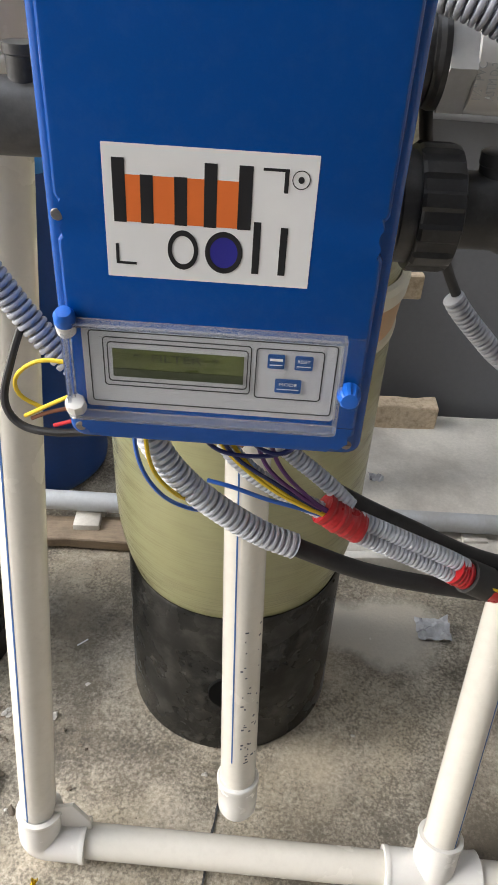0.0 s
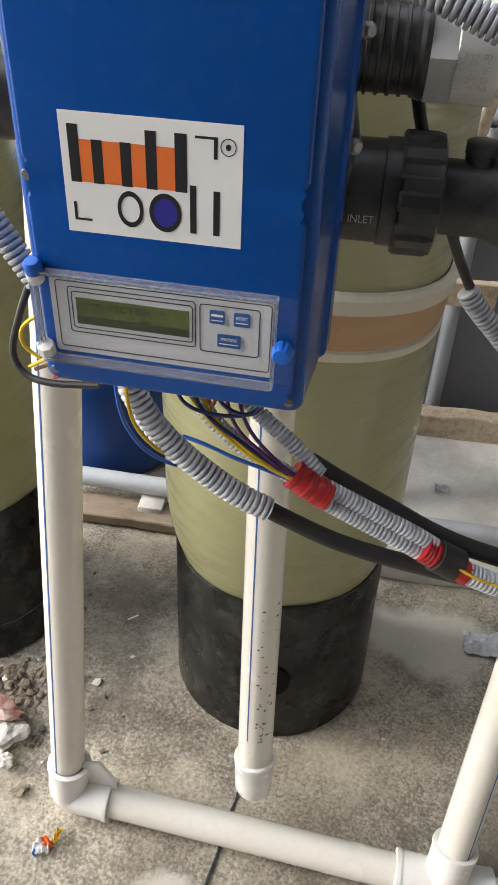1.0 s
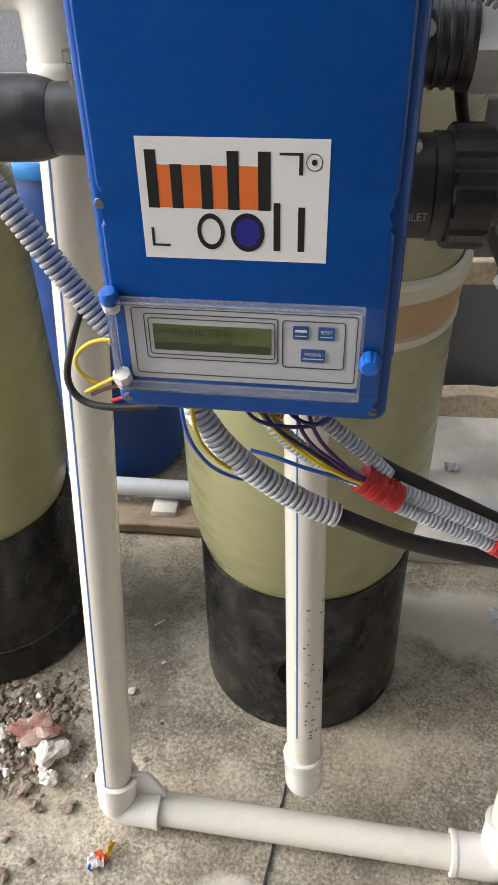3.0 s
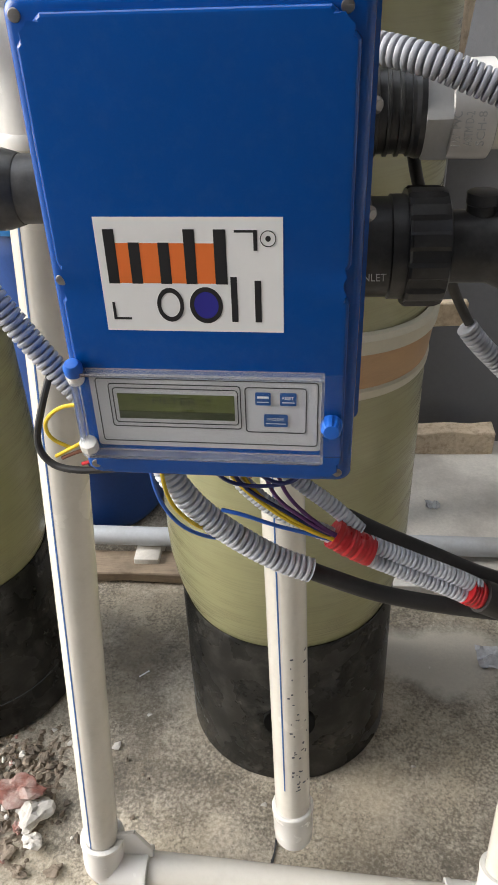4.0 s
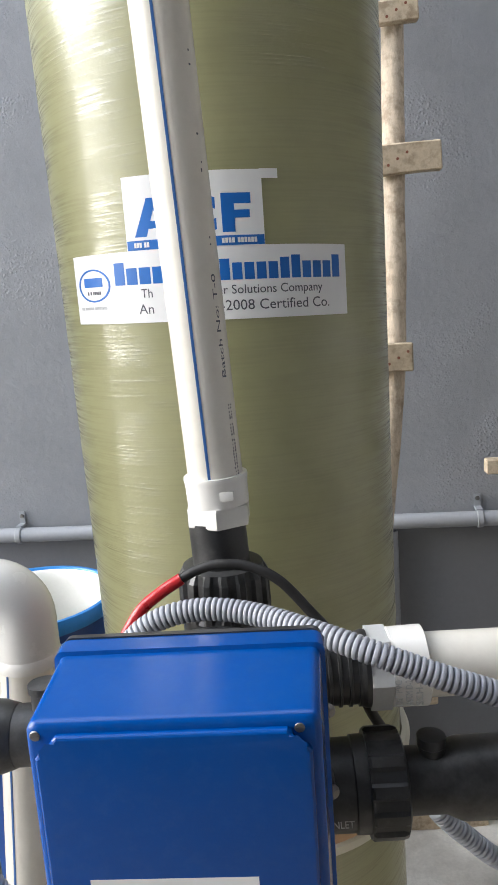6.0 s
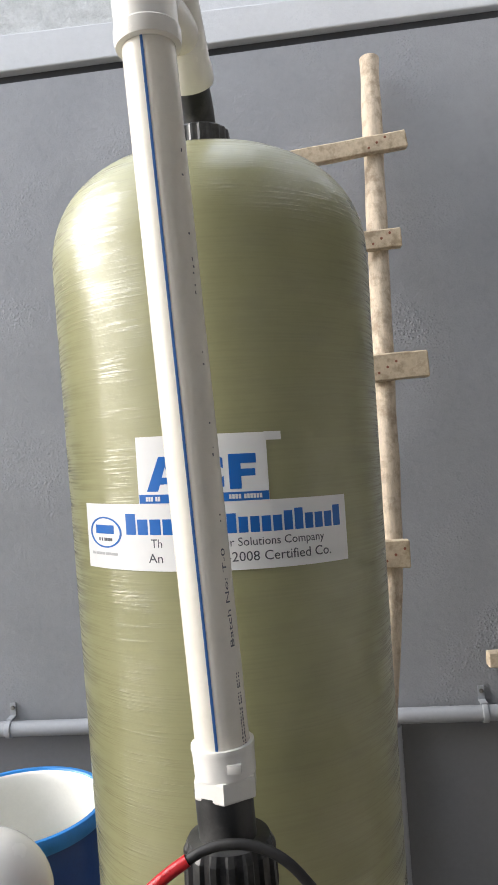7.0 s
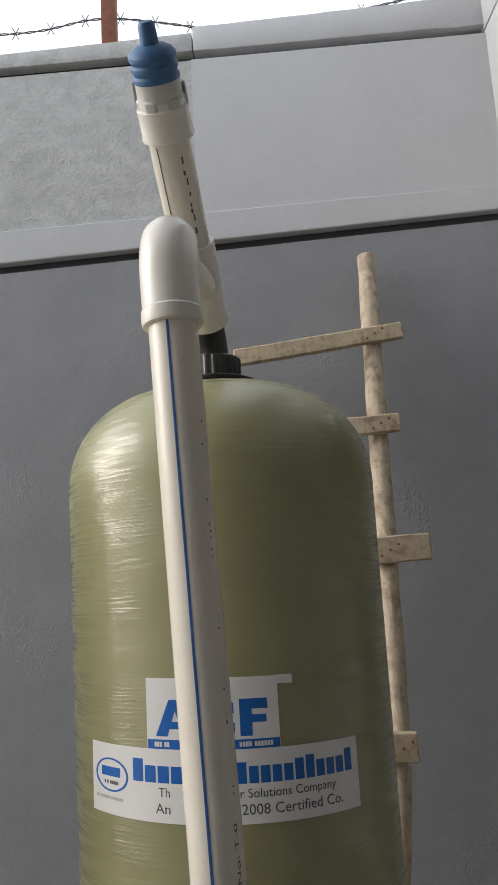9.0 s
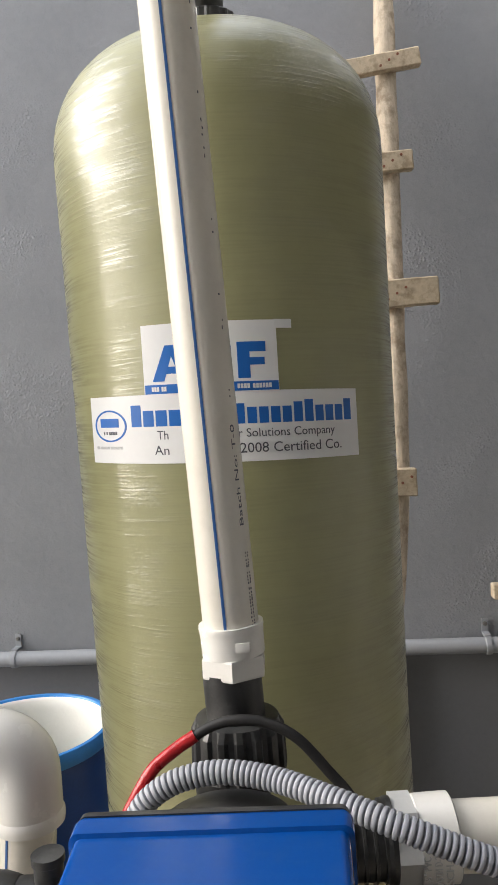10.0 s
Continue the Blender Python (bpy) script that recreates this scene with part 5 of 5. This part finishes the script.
part("rail", pipe_between(F0, F1, OD, 0.004, 44), PVC, stand)
part("rail", pipe_between(F1, F1 + Vector((0.45, -0.03, 0)), OD, 0.004, 44), PVC, stand)


def corner(p, up, way, name):
    bend_ = [p + up * 0.075 - up * 0.006 * k for k in range(10)] + [p + up * 0.018 * (1 - math.sin(a)) + way * 0.018 * (1 - math.cos(a)) for a in [math.pi / 2 * k / 6 for k in range(1, 7)]] + [p + way * (0.018 + 0.006 * k) for k in range(1, 10)]
    el = part(name, sweep(bend_, 0.0325, 40), FITTING, stand, "white plastic elbow")
    part("lip", lathe([(0.0275, 0.068), (0.0335, 0.069), (0.0342, 0.073), (0.0335, 0.077), (0.0275, 0.078)], p, up, 40), FITTING, el)
    part("lip", lathe([(0.0275, 0.064), (0.0335, 0.065), (0.0342, 0.069), (0.0335, 0.073), (0.0275, 0.074)], p, way, 40), FITTING, el)
    return el


corner(F0, LDIR, (F1 - F0).normalized(), "elbow")
corner(F1, RDIR, (F0 - F1).normalized(), "elbow")
part("tee_arm", lathe([(0.0275, 0.0), (0.0330, 0.0), (0.0330, 0.062), (0.0338, 0.070), (0.0275, 0.071)], F1, (1, 0, 0), 40), FITTING, stand)
part("web", plate([(-0.268, 0.035), (-0.214, 0.035), (-0.216, 0.078), (-0.238, 0.124), (-0.268, 0.114)], 0.596, 0.602, 0.002), FITTING, stand, "flat web of the elbow")
E0 = Vector((-0.2195, 0.668, 1.098))
turn = [E0 + Vector((0, 0, 0.005 * k)) for k in range(9)] + [E0 + Vector((-0.030 * (1 - math.cos(a)), 0, 0.043 + 0.030 * math.sin(a))) for a in [math.pi / 2 * k / 10 for k in range(1, 11)]] + [E0 + Vector((-0.030 - 0.006 * k, 0, 0.073)) for k in range(1, 8)]
part("top_elbow", sweep(turn, 0.0297, 44), FITTING, stand, "white plastic elbow")
part("lip", lathe([(0.0250, -0.002), (0.0306, -0.001), (0.0312, 0.003), (0.0312, 0.008), (0.0297, 0.011)], E0, (0, 0, 1), 44), FITTING, stand)
part("side_pipe", pipe_between(E0 + Vector((-0.060, 0, 0.073)), E0 + Vector((-0.40, 0.02, 0.069)), 0.0242), PVC, stand)

hang = thing("drop_pipe", (0.002, 0.6, 0.0), "white plastic drop pipe with a socket on its end", "pipe")
M0, M1 = Vector((0.0025, 0.603, 0.160)), Vector((-0.016, 0.690, 0.93))
MD = (M1 - M0).normalized()
part("pipe", pipe_between(M0, M1, 0.0248, 0.004, 44), PVC, hang)
stripe(M0 + MD * 0.10, M1, 0.0248, -22, STRIPE_BLUE, hang, 0.0009, "thin blue line along the pipe")
part("socket", lathe([(0.02, -0.030), (0.0240, -0.030), (0.0275, -0.022), (0.0285, 0.0), (0.0290, 0.032), (0.0300, 0.034), (0.0300, 0.042), (0.0285, 0.044), (0.0248, 0.044)], M0, MD, 44), FITTING, hang)
part("socket", lathe([(0.0248, 0.0), (0.0292, 0.001), (0.0292, 0.054), (0.0248, 0.055)], M0 + MD * 0.66, MD, 44), FITTING, hang)
rng = random.Random(8)
for k in range(42):
    s = 0.10 + 0.26 * rng.random() ** 1.3
    stripe(M0 + MD * s, M0 + MD * (s + rng.uniform(0.0012, 0.003)), 0.0248, rng.uniform(0, 62), INK_GREY, hang, rng.uniform(0.0006, 0.0022), "", "scuff_mark")

# ---- blue drum ----
drum = thing("open_drum", (-0.53, 1.575, 0), "open blue plastic drum with a white lining", "drum")
DX, DY, DR = -0.53, 1.575, 0.185
wallp = [(0.0, 0.0), (DR - 0.02, 0.0), (DR - 0.005, 0.02)]
for k in range(0, 23):
    h = 0.03 + 0.725 * k / 22
    wallp.append((DR - 0.004 + (0.008 if k in (7, 14) else 0.0), h))
wallp += [(DR - 0.010, 0.77), (DR - 0.010, 0.785)]
part("side", lathe(wallp, (DX, DY, 0), (0, 0, 1), 64), DRUM, drum)
part("rim", lathe([(DR - 0.006, 0.780), (DR + 0.007, 0.780), (DR + 0.010, 0.788), (DR + 0.0095, 0.804), (DR + 0.006, 0.811), (DR - 0.003, 0.811), (DR - 0.006, 0.806)], (DX, DY, 0), (0, 0, 1), 64), DRUM_RIM, drum, "rounded azure rim")
part("lining", lathe([(0.0, 0.35), (DR - 0.035, 0.35), (DR - 0.020, 0.37), (DR - 0.014, 0.78), (DR - 0.0110, 0.800), (DR - 0.0070, 0.806), (DR - 0.0050, 0.807)], (DX, DY, 0), (0, 0, 1), 64), DRUM_IN, drum, "white plastic lining")

# ---- ladder against the wall ----
ladder = thing("ladder", (0.25, 1.40, 0.0), "home-made pole ladder with nailed sawn rungs", "ladder")


def pole_at(z):
    return Vector((0.302 + 0.053 * (z - 1.0) - 0.12 * max(0.0, 1.35 - z) ** 1.5, 1.575 + (z - 1.0) * 0.165, z))


pole = [pole_at(0.0 + 2.485 * k / 60) for k in range(61)]
part("pole", sweep(pole, lambda i: 0.0245 + 0.003 * noise.noise(Vector((i * 0.35, 2, 0))), 18), POLE, ladder, "knotty peeled pole")


def rung(z, x0, x1, h, slope, seed):
    bm = rough_timber(x0, x1, -0.045, -0.022, -h / 2, h / 2, seed, 8, 0.003)
    bm.transform(Matrix.Translation((pole_at(z).x, pole_at(z).y, z)) @ Matrix.Rotation(-slope, 4, "Y"))
    r = part("rung", bm, WOOD, ladder, "sawn timber rung")
    for k in range(3):
        q = Vector((0.02 * (k - 1), -0.046, 0.012 * ((k * 7) % 3 - 1)))
        part("nail", lathe([(0, 0), (0.003, 0), (0.003, 0.002), (0, 0.0025)], pole_at(z) + q, (0, -1, 0), 8), RUST, r)


rung(2.240, -0.36, 0.073, 0.042, radians(7), 1)
rung(2.000, -0.20, 0.048, 0.045, radians(2), 2)
rung(1.696, -0.05, 0.094, 0.062, radians(2), 3)
rung(1.286, -0.08, 0.032, 0.062, radians(0), 4)
rung(0.579, -0.12, 0.157, 0.055, radians(0), 5)

# peg in the wall, post and barbed wire on the coping
solo("timber_peg", wall_frame(rough_timber(0.565, 0.764, -0.10, -0.065, 0.975, 1.012, 6, 8, 0.002)), WOOD, "pale timber batten fixed to the wall", "timber")

post = thing("fence_post", (-0.33, 1.98, 3.27), "rusty iron fence post on the wall", "post")
part("angle_iron", block(-0.345, -0.300, 1.975, 2.02, 3.27, 3.75, 0.002), RUST, post)
barbed = thing("barbed_wire", (0, 1.95, 3.3), "strand of barbed wire above the wall", "wire")


def strand(points, twist):
    line = glide(points, 0.012)
    d, a, b = frame_at(line[-1] - line[0])
    return [p + (a * math.cos(i * 0.9 + twist) + b * math.sin(i * 0.9 + twist)) * 0.0022 for i, p in enumerate(line)]


wire_line = [(-1.6, 1.99, 3.40), (-0.66, 1.98, 3.355), (-0.32, 1.98, 3.395), (0.13, 1.98, 3.325), (0.40, 1.98, 3.375), (0.86, 1.98, 3.47)]
for tw in (0.0, math.pi):
    part("wire", sweep(strand(wire_line, tw), 0.0018, 6), WIRE, barbed)
for p in glide(wire_line, 0.11)[1:-1]:
    bm = bmesh.new()
    for k in range(2):
        w = Vector((0.01 * (1 if k else -1), 0, 0.02))
        sweep([p - w, p, p + w], 0.0013, 5, bm)
    part("barb", bm, WIRE, barbed)

# ---- joint in the floor ----
# nothing is cut: a dark strip on top stands for the joint's shade
jn = bmesh.new()
prev = None
for k in range(60):
    y = 0.30 + 0.40 * k / 59
    x = -0.083 + 0.16 * (y - 0.30) + 0.002 * noise.noise(Vector((y * 30, 0, 0)))
    w = 0.0015 + 0.0010 * noise.noise(Vector((y * 60, 3, 0)))
    row = [jn.verts.new((x - w, y, 0.0025)), jn.verts.new((x + w, y, 0.0025)), jn.verts.new((x + w, y, -0.004)), jn.verts.new((x - w, y, -0.004))]
    if prev:
        for i in range(4):
            jn.faces.new((prev[i], row[i], row[(i + 1) % 4], prev[(i + 1) % 4]))
    prev = row
solo("floor_joint", jn, GROOVE, "dark strip in place of a shaded open joint in the concrete", "joint", kind="structure")

# ---- rubble and litter on the floor ----
rng = random.Random(21)


def chunk(r, seed):
    bm = bmesh.new()
    bmesh.ops.create_icosphere(bm, subdivisions=1 if r < 0.008 else 3, radius=r)
    for v in bm.verts:
        k = 1 + 0.9 * noise.noise(v.co * (1.3 / r) + Vector((seed * 1.7, 0, 0))) + (0.25 * noise.noise(v.co * (4.5 / r)) if r >= 0.008 else 0)
        v.co = Vector((v.co.x * k * (1.35 if seed % 3 else 0.8), v.co.y * k, v.co.z * k * 0.5))
    return bm


heap_centre = Vector((-0.50, 0.72, 0))
for k in range(300):
    a, d = rng.uniform(0, 6.28), abs(rng.gauss(0, 0.115))
    x, y = heap_centre.x + math.cos(a) * d - 0.045, heap_centre.y + math.sin(a) * d * 1.1
    if y > 0.83 and x > -0.5:
        continue
    r = rng.choice((0.003, 0.004, 0.005, 0.006, 0.007, 0.009))
    bm = chunk(r, k)
    bm.transform(Matrix.Translation((x, y, r * 0.3)) @ Matrix.Rotation(rng.uniform(0, 6), 4, "Z"))
    solo("rubble_piece", bm, PALE_CHIP if k % 7 == 0 else BRICK if k % 11 == 0 else RUBBLE, "broken mortar lump on the concrete", "rubble", "rubble heap", smooth=None)
heap = bmesh.new()
bmesh.ops.create_grid(heap, x_segments=110, y_segments=110, size=0.22)
for v in heap.verts:
    d = v.co.length / 0.22 + 0.35 * noise.noise(v.co * 9)
    v.co.z = max(-0.03, -0.006 + 0.006 * (1 - d) + 0.020 * (1 - d) * noise.fractal(Vector((v.co.x * 70, v.co.y * 70, 0)), 0.7, 2.2, 5)) if d < 1 else -0.03
heap.transform(Matrix.Translation((-0.60, 0.73, 0)))
tagged(solo("debris", heap, RUBBLE, "heap of broken mortar and dust on the concrete", "rubble", smooth=None), kind="stuff")
for k, (x, y, r) in enumerate(((-0.475, 0.715, 0.028), (-0.44, 0.68, 0.022), (-0.43, 0.635, 0.016))):
    bm = chunk(r, 40 + k)
    bm.transform(Matrix.Translation((x, y, r * 0.45 + 0.006)) @ Matrix.Rotation(k, 4, "Z"))
    solo("brick_fragment" if k == 0 else "rubble_piece", bm, BRICK if k == 0 else PALE_CHIP, "broken red brick with mortar" if k == 0 else "pale plaster fragment on the concrete", "rubble", "rubble heap", smooth=None)
for k in range(120):
    x, y = rng.uniform(-0.60, 0.35), rng.uniform(0.42, 1.2)
    if rng.random() > (0.9 if x < -0.25 else 0.25):
        continue
    r = rng.uniform(0.0015, 0.0045)
    bm = chunk(r, 100 + k)
    bm.transform(Matrix.Translation((x, y, r * 0.3)))
    solo("grit", bm, PALE_CHIP if k % 5 == 0 else RUBBLE, "small loose chip on the concrete", "chip", "loose chips", smooth=None)


def crumple(w, h, seed, amount):
    bm = bmesh.new()
    bmesh.ops.create_grid(bm, x_segments=8, y_segments=8, size=0.5)
    for v in bm.verts:
        p = v.co.copy()
        v.co = Vector((p.x * w, p.y * h, abs(amount * noise.noise(Vector((p.x * 3 + seed, p.y * 3, 0)))) + 0.001))
    bmesh.ops.solidify(bm, geom=bm.faces[:], thickness=0.0006)
    return bm


wrapper = thing("sweet_wrapper", (-0.312, 0.512, 0), "crumpled orange, white and blue wrapper on the concrete", "litter")
for mat, dx, dy, w, h, sd in ((INK_ORANGE, 0.004, 0.008, 0.012, 0.022, 1), (PAPER, -0.003, 0.0, 0.021, 0.026, 5), (INK_BLUE, -0.009, -0.010, 0.010, 0.007, 9), (YELLOW, 0.016, 0.022, 0.008, 0.022, 3)):
    bm = crumple(w, h, sd, 0.022)
    bm.transform(Matrix.Translation((-0.312 + dx, 0.512 + dy, 0.001)) @ Matrix.Rotation(sd, 4, "Z"))
    part("fold", bm, mat, wrapper, smooth=None)
for x, y, z, w in ((0.41, 1.05, 0.0, 0.07), (0.345, 1.50, 0.036, 0.035)):
    bm = crumple(w, w * 0.8, x * 9, 0.03)
    bm.transform(Matrix.Translation((x, y, z)))
    solo("plastic_scrap", bm, FILM, "crumpled scrap of clear film on the floor", "litter")
sl = block(-0.012, 0.012, -0.0015, 0.0015, 0.0, 0.001)
sl.transform(Matrix.Translation((-0.305, 0.985, 0.002)) @ Matrix.Rotation(0.7, 4, "Z"))
solo("sliver", sl, PAPER, "white plastic sliver on the concrete", "litter")
